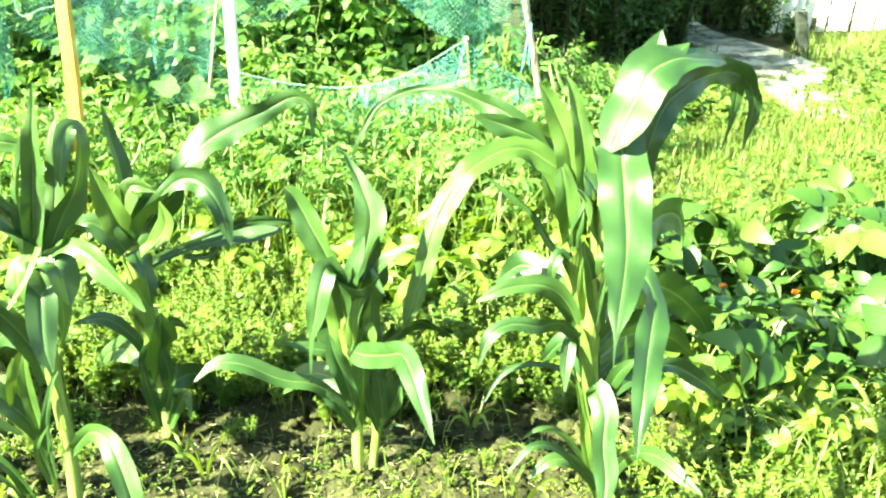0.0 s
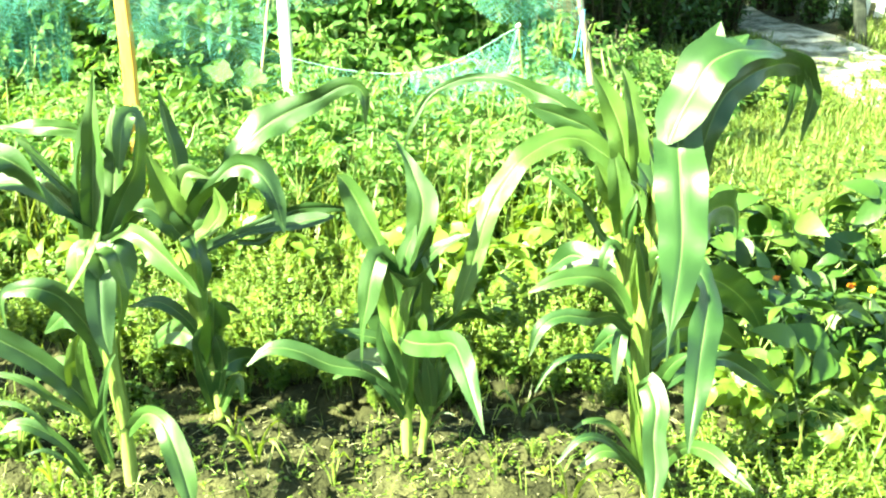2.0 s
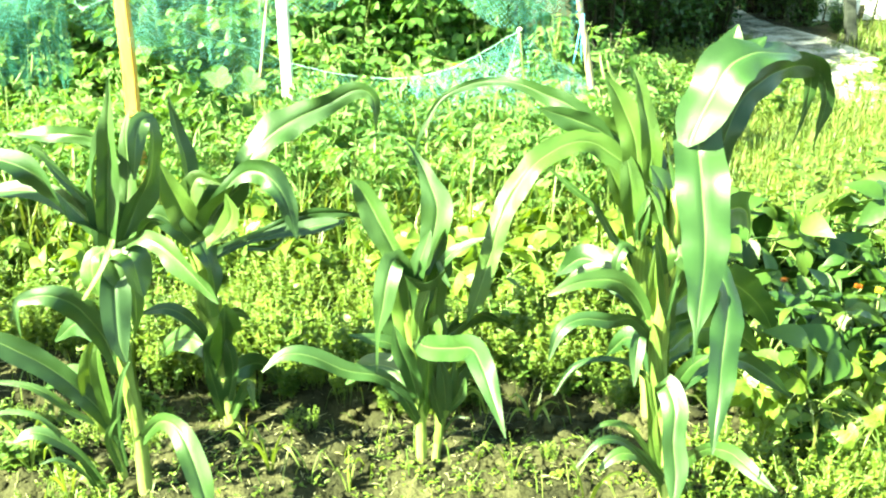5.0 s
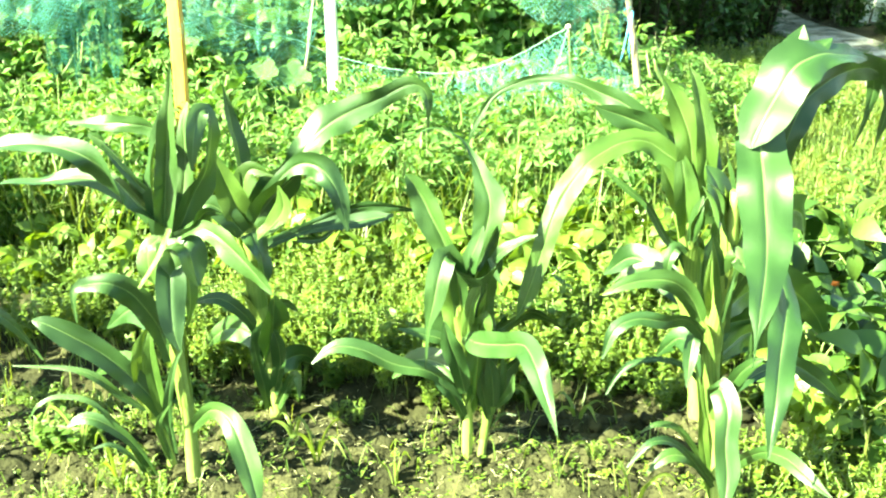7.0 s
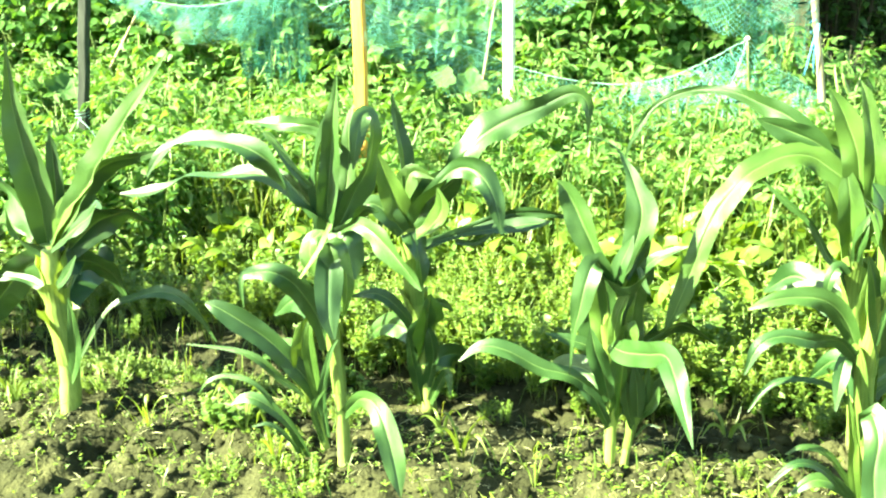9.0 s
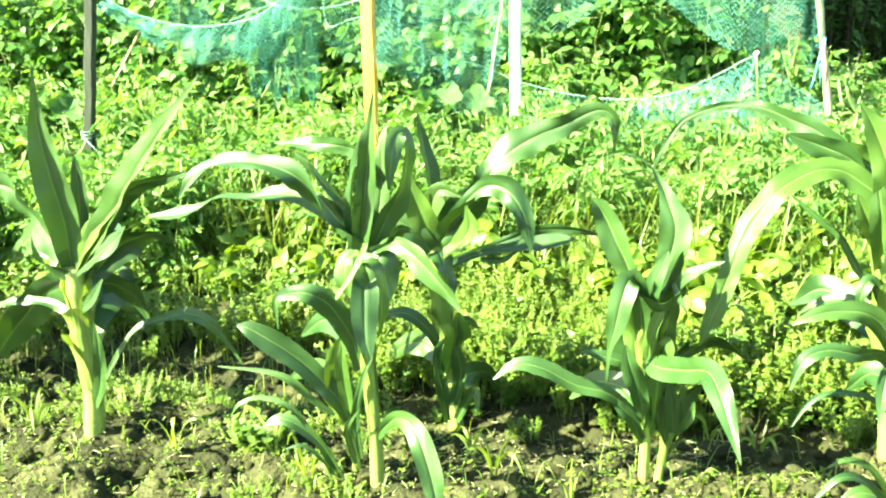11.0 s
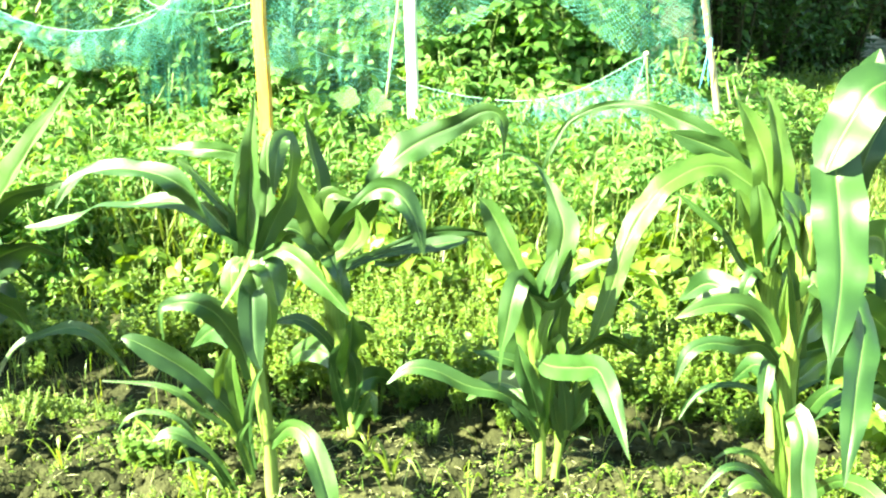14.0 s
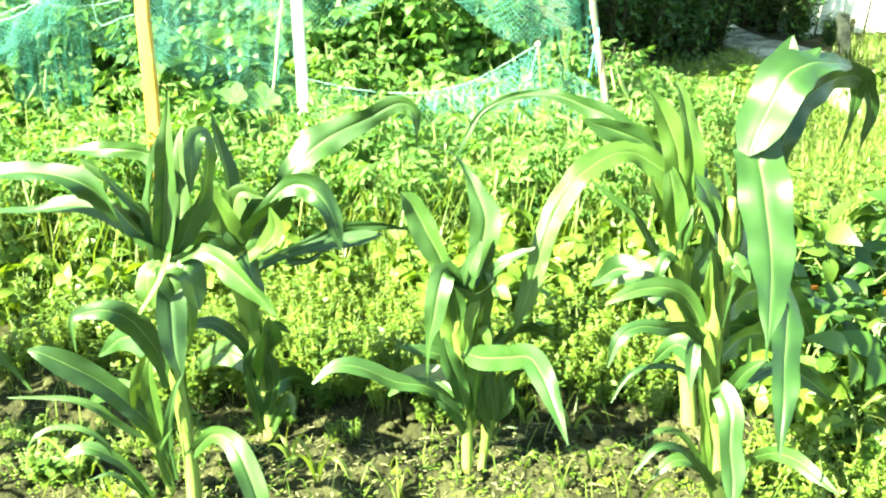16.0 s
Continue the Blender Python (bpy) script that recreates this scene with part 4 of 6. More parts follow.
blade(corn_e, [(-0.037, -0.040, 0.483, 0.025, 0), (-0.080, -0.070, 0.540, 0.035, -52), (-0.135, -0.100, 0.553, 0.034, -20), (-0.198, -0.120, 0.567, 0.032, 15), (-0.244, -0.140, 0.550, 0.029, 15), (-0.270, -0.150, 0.486, 0.004, 10)], 0.2)
blade(corn_e, [(-0.030, -0.020, 0.359, 0.012, 0), (-0.081, -0.050, 0.421, 0.013, 20), (-0.142, -0.080, 0.452, 0.014, 20), (-0.199, -0.100, 0.452, 0.014, 20), (-0.232, -0.110, 0.426, 0.011, 10), (-0.257, -0.120, 0.384, 0.003, 10)], 0.2)
blade(corn_e, [(-0.025, -0.020, 0.417, 0.018, 0), (-0.059, -0.050, 0.498, 0.028, 10), (-0.074, -0.080, 0.460, 0.032, 10), (-0.080, -0.100, 0.394, 0.004, 10)], 0.2)
blade(corn_e, [(-0.018, -0.040, 0.511, 0.025, 0), (-0.038, -0.060, 0.614, 0.032, 5), (-0.037, -0.060, 0.705, 0.004, 5)], 0.3, mat=M_CORN_YOUNG)
blade(corn_e, [(0.000, -0.050, 0.502, 0.028, 30), (-0.014, -0.070, 0.605, 0.054, 35), (-0.029, -0.080, 0.681, 0.048, 35), (-0.043, -0.080, 0.738, 0.005, 30)], 0.3)
blade(corn_e, [(-0.000, -0.070, 0.618, 0.020, 0), (0.004, -0.090, 0.698, 0.041, -10), (0.018, -0.100, 0.685, 0.036, 0), (0.035, -0.110, 0.658, 0.004, 0)], 0.2)
blade(corn_e, [(-0.002, -0.060, 0.680, 0.053, 72), (-0.016, -0.060, 0.763, 0.069, 74), (-0.034, -0.060, 0.824, 0.052, 74), (-0.059, -0.060, 0.852, 0.006, 65)], 0.2)
blade(corn_e, [(0.010, -0.060, 0.680, 0.036, 65), (0.014, -0.060, 0.769, 0.043, 65), (0.012, -0.060, 0.838, 0.035, 65), (0.000, -0.060, 0.911, 0.004, 52)], 0.3)
blade(corn_e, [(-0.012, -0.080, 0.543, 0.007, 0), (-0.003, -0.090, 0.613, 0.010, 0), (0.006, -0.090, 0.668, 0.002, 0)], 0.2)
blade(corn_e, [(0.014, 0.030, 0.288, 0.019, 0), (0.116, 0.100, 0.325, 0.027, -15), (0.202, 0.150, 0.328, 0.039, -15), (0.281, 0.200, 0.266, 0.048, -5), (0.369, 0.240, 0.175, 0.004, 0)], 0.2)
blade(corn_e, [(0.005, -0.030, 0.307, 0.016, 0), (0.029, -0.070, 0.401, 0.033, -10), (0.051, -0.100, 0.451, 0.027, -10), (0.075, -0.120, 0.479, 0.004, -10)], 0.2)
blade(corn_e, [(0.012, -0.020, 0.301, 0.010, 10), (0.040, -0.050, 0.376, 0.018, 10), (0.056, -0.060, 0.452, 0.013, 10), (0.057, -0.060, 0.507, 0.002, 0)], 0.2)
blade(corn_e, [(0.006, -0.040, 0.117, 0.013, 0), (-0.056, -0.080, 0.199, 0.029, 15), (-0.110, -0.100, 0.220, 0.031, 20), (-0.161, -0.120, 0.187, 0.004, 10)], 0.2)
blade(corn_e, [(0.000, -0.060, 0.114, 0.012, 0), (-0.089, -0.120, 0.255, 0.018, 20), (-0.156, -0.160, 0.292, 0.017, 20), (-0.211, -0.180, 0.239, 0.004, 20)], 0.2)
blade(corn_e, [(0.010, -0.020, 0.056, 0.019, 0), (-0.021, -0.030, 0.202, 0.024, 10), (-0.036, -0.040, 0.326, 0.016, 10), (-0.055, -0.040, 0.426, 0.003, 10)], 0.3, mat=M_CORN_YOUNG)
blade(corn_e, [(-0.009, 0.000, 0.137, 0.011, 0), (-0.076, -0.020, 0.240, 0.016, 15), (-0.131, -0.040, 0.266, 0.013, 15), (-0.170, -0.050, 0.248, 0.003, 10)], 0.2)
blade(corn_e, [(0.014, 0.000, 0.616, 0.038, 20), (0.109, 0.150, 0.656, 0.079, 20), (0.207, 0.300, 0.669, 0.086, 30), (0.263, 0.380, 0.620, 0.072, -52), (0.274, 0.420, 0.521, 0.012, -74)], 0.15)
blade(corn_e, [(0.013, 0.020, 0.525, 0.039, 20), (0.105, 0.150, 0.528, 0.086, 30), (0.221, 0.300, 0.466, 0.100, 30), (0.331, 0.420, 0.335, 0.061, 10), (0.380, 0.460, 0.232, 0.006, 0)], 0.15)
blade(corn_e, [(0.005, 0.020, 0.412, 0.034, 20), (0.097, 0.140, 0.414, 0.074, 30), (0.207, 0.260, 0.359, 0.086, 30), (0.310, 0.360, 0.247, 0.006, 20)], 0.15)
blade(corn_e, [(0.013, 0.020, 0.649, 0.050, 65), (-0.000, 0.100, 0.708, 0.072, 74), (-0.017, 0.160, 0.751, 0.058, 74), (-0.026, 0.200, 0.766, 0.005, 74)], 0.15)
blade(corn_e, [(0.004, 0.020, 0.324, 0.032, 10), (-0.020, 0.100, 0.372, 0.062, 10), (-0.058, 0.180, 0.378, 0.062, 20), (-0.104, 0.240, 0.301, 0.006, 10)], 0.15)
blade(corn_e, [(0.007, -0.040, 0.775, 0.036, 65), (-0.005, -0.030, 0.847, 0.048, 74), (-0.013, -0.020, 0.900, 0.026, 74), (-0.020, -0.020, 0.929, 0.005, 74)], 0.2)

corn_f = maize((0.37, 2.42), "maize plant with a yellow-green whorl and long arching leaves")
stalk(corn_f, [(0.055, 0.000, -0.149), (0.039, 0.000, 0.063), (0.017, 0.000, 0.290), (-0.001, 0.000, 0.456), (-0.016, 0.000, 0.585), (-0.025, 0.000, 0.686)], 0.0228, 0.0207)
blade(corn_f, [(0.047, 0.000, 0.700, 0.035, 0), (-0.009, 0.000, 0.721, 0.059, 5), (-0.072, 0.000, 0.770, 0.064, 5), (-0.131, 0.000, 0.807, 0.067, 10), (-0.205, -0.030, 0.809, 0.067, 15), (-0.275, -0.070, 0.776, 0.069, 15), (-0.328, -0.100, 0.717, 0.063, 15), (-0.368, -0.130, 0.645, 0.057, 10), (-0.395, -0.150, 0.561, 0.052, 10), (-0.429, -0.170, 0.460, 0.046, 10), (-0.459, -0.180, 0.388, 0.003, 10)], 0.15, mat=M_CORN_YOUNG)
blade(corn_f, [(-0.002, 0.020, 0.718, 0.059, 0), (-0.053, 0.030, 0.804, 0.079, 5), (-0.100, 0.030, 0.838, 0.070, -20), (-0.141, 0.030, 0.853, 0.044, -38), (-0.166, 0.030, 0.860, 0.006, -39)], 0.15, mat=M_CORN_YOUNG)
blade(corn_f, [(-0.078, 0.010, 0.810, 0.015, -34), (-0.123, 0.010, 0.843, 0.064, -38), (-0.175, 0.010, 0.864, 0.067, -39), (-0.224, 0.010, 0.883, 0.044, -39), (-0.265, 0.010, 0.898, 0.004, -39)], 0.15)
blade(corn_f, [(-0.024, 0.050, 0.725, 0.033, 0), (-0.107, 0.080, 0.823, 0.042, 0), (-0.176, 0.100, 0.879, 0.054, -25), (-0.240, 0.120, 0.907, 0.054, -39), (-0.302, 0.140, 0.933, 0.036, -39), (-0.370, 0.150, 0.943, 0.021, 0), (-0.446, 0.160, 0.933, 0.025, -30), (-0.524, 0.170, 0.893, 0.017, 0), (-0.578, 0.170, 0.809, 0.013, 0), (-0.610, 0.170, 0.727, 0.003, 0)], 0.15)
blade(corn_f, [(0.004, 0.000, 0.569, 0.045, -5), (-0.010, -0.010, 0.704, 0.067, -5), (-0.024, -0.010, 0.820, 0.075, -5), (-0.064, 0.000, 0.918, 0.052, -5), (-0.100, 0.000, 0.979, 0.004, -5)], 0.3, mat=M_CORN_YOUNG)
blade(corn_f, [(0.022, -0.020, 0.692, 0.044, 10), (0.014, -0.030, 0.804, 0.055, 10), (-0.001, -0.020, 0.893, 0.046, 15), (-0.018, -0.010, 0.963, 0.028, 20), (-0.031, 0.000, 0.995, 0.004, 20)], 0.3, mat=M_CORN_YOUNG)
blade(corn_f, [(0.040, 0.010, 0.706, 0.038, 30), (0.045, 0.020, 0.779, 0.038, 52), (0.036, 0.020, 0.839, 0.004, 52)], 0.3)
blade(corn_f, [(-0.014, -0.030, 0.548, 0.039, 65), (0.005, -0.050, 0.636, 0.064, 74), (0.032, -0.060, 0.700, 0.023, 74), (0.039, -0.060, 0.723, 0.004, 74)], 0.2)
blade(corn_f, [(-0.011, -0.050, 0.555, 0.021, -20), (-0.003, -0.070, 0.632, 0.035, -20), (0.009, -0.070, 0.685, 0.004, -20)], 0.2)
blade(corn_f, [(-0.018, 0.020, 0.514, 0.018, 0), (-0.059, 0.030, 0.526, 0.024, -20), (-0.113, 0.050, 0.616, 0.027, -52), (-0.166, 0.060, 0.661, 0.024, -52), (-0.239, 0.070, 0.721, 0.003, -30)], 0.2)
blade(corn_f, [(-0.023, -0.010, 0.604, 0.039, 10), (-0.064, -0.020, 0.692, 0.059, 10), (-0.091, -0.020, 0.753, 0.006, 10)], 0.3, mat=M_CORN_YOUNG)
blade(corn_f, [(-0.010, -0.020, 0.464, 0.021, 0), (-0.041, -0.040, 0.533, 0.033, 10), (-0.065, -0.060, 0.508, 0.030, 10), (-0.072, -0.060, 0.448, 0.004, 0)], 0.2)
blade(corn_f, [(0.006, 0.020, 0.399, 0.025, 0), (-0.069, 0.050, 0.440, 0.031, 20), (-0.142, 0.080, 0.424, 0.025, 20), (-0.202, 0.100, 0.373, 0.005, 10)], 0.2)
blade(corn_f, [(0.026, 0.010, 0.336, 0.031, 20), (0.042, 0.010, 0.436, 0.040, 30), (0.020, 0.010, 0.533, 0.005, 30)], 0.2, mat=M_CORN_YOUNG)
blade(corn_f, [(0.044, 0.020, 0.088, 0.022, 20), (0.099, 0.050, 0.162, 0.032, -15), (0.185, 0.100, 0.183, 0.032, -15), (0.256, 0.120, 0.129, 0.005, 0)], 0.2)
blade(corn_f, [(0.018, 0.040, 0.390, 0.062, 20), (0.107, 0.120, 0.493, 0.094, 30), (0.196, 0.200, 0.532, 0.096, 30), (0.276, 0.260, 0.460, 0.010, 10)], 0.15)
blade(corn_f, [(0.021, 0.040, 0.323, 0.047, 0), (-0.057, 0.140, 0.383, 0.087, 10), (-0.131, 0.220, 0.404, 0.083, 10), (-0.208, 0.280, 0.327, 0.007, 10)], 0.15)
blade(corn_f, [(0.036, 0.030, 0.189, 0.048, 20), (0.118, 0.100, 0.244, 0.080, 30), (0.229, 0.180, 0.227, 0.082, 30), (0.309, 0.220, 0.135, 0.007, 20)], 0.15)
blade(corn_f, [(0.047, -0.100, 0.573, 0.058, 38), (0.051, -0.100, 0.657, 0.091, 38), (0.036, -0.100, 0.724, 0.076, 38), (0.007, -0.090, 0.768, 0.008, 36)], 0.2)
blade(corn_f, [(-0.019, -0.020, 0.560, 0.054, 10), (-0.028, -0.030, 0.672, 0.067, 10), (-0.039, -0.020, 0.745, 0.044, 10), (-0.048, -0.010, 0.788, 0.004, 10)], 0.3, mat=M_CORN_YOUNG)
# unseen maize past the left edge, added to shade the ground there
copy_thing(corn_e, pose(-2.80, 2.32, 0, 0, 0, 150))
copy_thing(corn_f, pose(-2.92, 2.58, 0, 0, 0, 20))
copy_thing(corn_d, pose(-2.62, 2.62, 0, 0, 0, 200)).scale = (1.35, 1.35, 1.35)
copy_thing(corn_b, pose(-2.56, 2.36, 0, 0, 0, -25))


# ---- stakes, cord and netting ----
def stake(name, foot, top, w, d, mat, label, round_stick=False):
    """A driven stake: sawn square with worn edges, or a round stick with knots."""
    foot, top = Vector(foot), Vector(top)
    ob = empty(name, foot, label, "stake", "stakes that carry the net")
    rng = random.Random(int(abs(foot.x) * 977))
    if round_stick:
        soup = Soup()
        pts = [Vector((0, 0, -0.1)).lerp(top - foot, 0)] + [(top - foot) * (i / 14) + Vector((rng.uniform(-1, 1), rng.uniform(-1, 1), 0)) * w * 0.18 for i in range(1, 15)]
        tube(soup, pts, [w * 0.5 * rng.uniform(0.85, 1.12) * (1.1 - 0.3 * i / 14) for i in range(15)], 9)
        mesh_part("shaft", soup.mesh("shaft", mat), None, ob)
        return ob
    bm = bmesh.new()
    way = top - foot
    rows = 12
    rings = []
    for i in range(rows + 1):
        t = i / rows
        c = way * t + Vector((rng.uniform(-1, 1), rng.uniform(-1, 1), 0)) * 0.0025
        ring = []
        for sx, sy in ((-1, -0.8), (-0.8, -1), (0.8, -1), (1, -0.8), (1, 0.8), (0.8, 1), (-0.8, 1), (-1, 0.8)):
            ring.append(bm.verts.new(c + Vector((sx * w / 2 * rng.uniform(0.96, 1.04), sy * d / 2 * rng.uniform(0.96, 1.04), -0.1 if i == 0 else 0))))
        rings.append(ring)
    for a, b in zip(rings, rings[1:]):
        for k in range(8):
            bm.faces.new((a[k], a[(k + 1) % 8], b[(k + 1) % 8], b[k]))
    bm.faces.new(rings[-1])
    bm.faces.new(rings[0][::-1])
    part("shaft", bm, mat, ob)
    return ob


def cord_part(parent, points, radius, mat, name="cord", label=""):
    soup = Soup()
    pts = spline(points, 8 * len(points))
    rng = random.Random(len(points))
    pts = [p + Vector((0, 0, rng.uniform(-1, 1) * radius)) for p in pts]
    tube(soup, [p - parent.location for p in pts], [radius] * len(pts), 5)
    return mesh_part(name, soup.mesh(name, mat), None, parent, label)


stake("wooden_stake", (-3.08, 4.0, 0), (-2.75, 4.0, 1.75), 0.046, 0.04, M_POST_GREY, "dark weathered grey stake at the net's end")
stake("wooden_stake", (-1.545, 3.95, 0), (-1.475, 3.95, 1.75), 0.052, 0.04, M_POST_ORANGE, "fresh orange pine stake holding the green net")
stake("wooden_stake", (-1.018, 4.6, 0), (-0.97, 4.6, 1.8), 0.050, 0.045, M_POST_WHITE, "bleached pale wooden stake holding the green net")
stake("thin_stake", (0.50, 4.5, 0), (0.25, 4.5, 1.7), 0.032, 0.03, M_POST_TAN, "thin barked stick with blue twine knotted round it", True)
stake("thin_stake", (0.16, 4.18, 0), (0.092, 4.16, 0.845), 0.011, 0.01, M_STEM, "short stick that props up the net", True)
stake("bean_pole", (-3.94, 5.05, 0), (-2.74, 5.05, 1.60), 0.020, 0.02, M_POST_TAN, "thin pale leaning bean pole", True)
stake("bean_pole", (-1.32, 4.95, 0), (-1.05, 5.05, 1.5), 0.014, 0.02, M_POST_TAN, "thin pale bean pole with vines round it", True)

# twine wound round the grey and the thin stake
tw = Soup()
tube(tw, [Vector((0.37 + 0.018 * math.cos(a * 0.9) - 0.004 * a / 6, 4.5 + 0.018 * math.sin(a * 0.9), 0.80 + 0.006 * a)) for a in range(34)], [0.0016] * 34, 5)
tagged(mesh_part("twine", tw.mesh("twine", M_TWINE)), "blue twine wound round the thin stake", "twine")
tw = Soup()
tube(tw, [Vector((0.38, 4.475, 0.86)), Vector((0.36, 4.46, 0.76)), Vector((0.345, 4.46, 0.68)), Vector((0.335, 4.455, 0.64))], [0.003, 0.004, 0.003, 0.0015], 6)
tube(tw, [Vector((0.385, 4.475, 0.86)), Vector((0.375, 4.455, 0.78)), Vector((0.37, 4.45, 0.70)), Vector((0.375, 4.45, 0.65))], [0.002, 0.003, 0.0025, 0.0015], 6)
tagged(mesh_part("twine", tw.mesh("twine", M_TWINE)), "loose blue twine ends tied to the stake", "twine")
tw = Soup()
tube(tw, [Vector((-2.985 + 0.034 * math.cos(a * 0.8), 3.99 + 0.034 * math.sin(a * 0.8), 0.50 + 0.002 * a)) for a in range(24)], [0.0022] * 24, 5)
tube(tw, [Vector((-2.98, 3.955, 0.51)), Vector((-2.90, 3.93, 0.45)), Vector((-2.86, 3.92, 0.38))], [0.0016] * 3, 5)
tube(tw, [Vector((-2.98, 3.955, 0.51)), Vector((-3.01, 3.93, 0.42)), Vector((-3.02, 3.92, 0.34))], [0.0016] * 3, 5)
tagged(mesh_part("twine", tw.mesh("twine", M_CORD)), "pale cord knotted round the grey stake", "twine")

net = empty("garden_net", (-1.3, 4.2, 0.0), "turquoise plastic garden net sagging between stakes", "net")
LINE_LEFT = [(-2.80, 4.0, 1.17), (-2.62, 4.0, 1.08), (-2.40, 4.0, 1.03), (-2.20, 4.0, 1.03), (-2.02, 4.0, 1.07), (-1.88, 3.98, 1.16), (-1.72, 3.96, 1.27), (-1.49, 3.95, 1.33)]
LINE_RIGHT = [(-1.49, 3.95, 1.04), (-1.42, 3.98, 0.98), (-1.25, 4.15, 0.86), (-1.10, 4.4, 0.76), (-0.99, 4.56, 0.67), (-0.72, 4.5, 0.615), (-0.45, 4.4, 0.61), (-0.20, 4.3, 0.67), (0.09, 4.16, 0.84)]
cord_part(net, LINE_LEFT, 0.0018, M_CORD)
cord_part(net, LINE_RIGHT, 0.0017, M_CORD)
cord_part(net, [(0.09, 4.16, 0.84), (0.20, 4.25, 0.72), (0.32, 4.4, 0.62), (0.44, 4.49, 0.50)], 0.0014, M_CORD)
cord_part(net, [(0.09, 4.15, 0.84), (0.06, 4.12, 0.74), (0.02, 4.1, 0.62), (0.0, 4.1, 0.50)], 0.0014, M_CORD)
cord_part(net, [(-2.40, 4.2, 1.30), (-2.10, 4.1, 1.16), (-1.95, 4.05, 1.10), (-1.72, 4.0, 1.09), (-1.50, 3.95, 1.13)], 0.0014, M_CORD)
cord_part(net, [(-1.72, 4.0, 1.22), (-1.71, 4.0, 1.02), (-1.60, 3.97, 1.04), (-1.50, 3.95, 1.06), (-1.42, 3.97, 1.08)], 0.0014, M_CORD)
cord_part(net, [(-2.20, 4.05, 1.04), (-1.95, 4.03, 1.12), (-1.75, 4.0, 1.18), (-1.60, 3.97, 1.24)], 0.0014, M_CORD)


def netting(parent, top, drop, cells_x, cells_y, seed, radius=0.0009, fold=0.02, mat=M_NET):
    """Diamond mesh of thin strands that hangs from a line of places; drop(u) gives its depth along the line."""
    line = spline(top, cells_x)
    rng = random.Random(seed)

    def place(i, j):
        u, v = i / cells_x, j / cells_y
        p = line[i]
        f = fold * math.sin(u * 37 + 3 * v + seed) * (0.3 + v) + 0.6 * fold * math.sin(u * 83 + 5 * v)
        g = 0.012 * noise.noise((u * 14, v * 5, seed))
        return Vector((p.x + g, p.y + f, p.z - v * drop(u) * (1 + 0.12 * math.sin(u * 23 + seed)))) - parent.location

    soup = Soup()
    grid = [[place(i, j) for j in range(cells_y + 1)] for i in range(cells_x + 1)]
    for i in range(cells_x):
        for j in range(cells_y):
            ends = ((grid[i][j], grid[i + 1][j + 1]),) if (i + j) % 2 == 0 else ((grid[i][j + 1], grid[i + 1][j]),)
            for a, b in ends:
                d = (b - a).normalized()
                s = d.cross(Vector((0, -1, 0.35))).normalized() * radius
                q = Vector((0, -1, 0.35)) * radius
                soup.add([a - s, a + s, a + q, b - s, b + s, b + q], [(0, 1, 4, 3), (1, 2, 5, 4), (2, 0, 3, 5)])
    return mesh_part("netting", soup.mesh("netting", mat, False), None, parent)


knot = Soup()
lump(knot, Vector((0.092, 4.15, 0.845)) - net.location, 0.010, 5)
mesh_part("knot", knot.mesh("knot", M_POST_WHITE), None, net, "pale knot that gathers the net")
netting(net, LINE_LEFT, lambda u: 0.05 + 0.13 * math.sin(3.1 * u), 130, 20, 1, 0.0004)
netting(net, LINE_LEFT, lambda u: 0.03 + 0.09 * math.exp(-((u - 0.45) / 0.25) ** 2), 130, 14, 2, 0.0005, 0.03)
netting(net, LINE_RIGHT, lambda u: 0.20 + 0.12 * u, 150, 22, 3, 0.00035)
netting(net, [(0.09, 4.16, 0.83), (0.22, 4.26, 0.72), (0.34, 4.4, 0.62), (0.44, 4.49, 0.52)], lambda u: 0.32 - 0.2 * u, 36, 26, 4, 0.0005, 0.03)
netting(net, [(-0.40, 4.36, 0.62), (-0.20, 4.28, 0.67), (0.0, 4.18, 0.77), (0.09, 4.15, 0.83)], lambda u: 0.08 + 0.16 * u, 56, 16, 5, 0.0006, 0.03)
netting(net, [(-3.0, 4.9, 1.75), (-2.0, 4.95, 1.70), (-1.0, 4.95, 1.72), (-0.3, 4.85, 1.68), (0.30, 4.6, 1.62)], lambda u: 0.85 + 0.1 * math.sin(6 * u), 240, 66, 6, 0.0005, 0.04)
# patch of finer mesh in a darker green than the rest
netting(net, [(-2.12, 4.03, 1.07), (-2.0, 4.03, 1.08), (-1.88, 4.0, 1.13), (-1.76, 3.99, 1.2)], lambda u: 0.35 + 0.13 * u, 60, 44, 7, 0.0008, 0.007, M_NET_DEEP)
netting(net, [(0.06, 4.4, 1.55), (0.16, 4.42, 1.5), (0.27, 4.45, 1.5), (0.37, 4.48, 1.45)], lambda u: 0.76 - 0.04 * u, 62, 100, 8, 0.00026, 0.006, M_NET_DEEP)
netting(net, [(-1.47, 3.97, 1.30), (-1.35, 4.1, 1.25), (-1.15, 4.35, 1.22), (-1.0, 4.57, 1.25)], lambda u: 0.42 + 0.1 * u, 70, 54, 9, 0.0004)


# ---- low plants: kinds, each built a few times and then set out ----
def heading(rng, tilt):
    c = rng.uniform(0, 2 * math.pi)
    return Vector((math.cos(c) * math.cos(tilt), math.sin(c) * math.cos(tilt), math.sin(tilt)))


def sky_up(rng, lean=0.5):
    return Vector((rng.gauss(0, lean), rng.gauss(-0.15, lean), 1.0)).normalized()


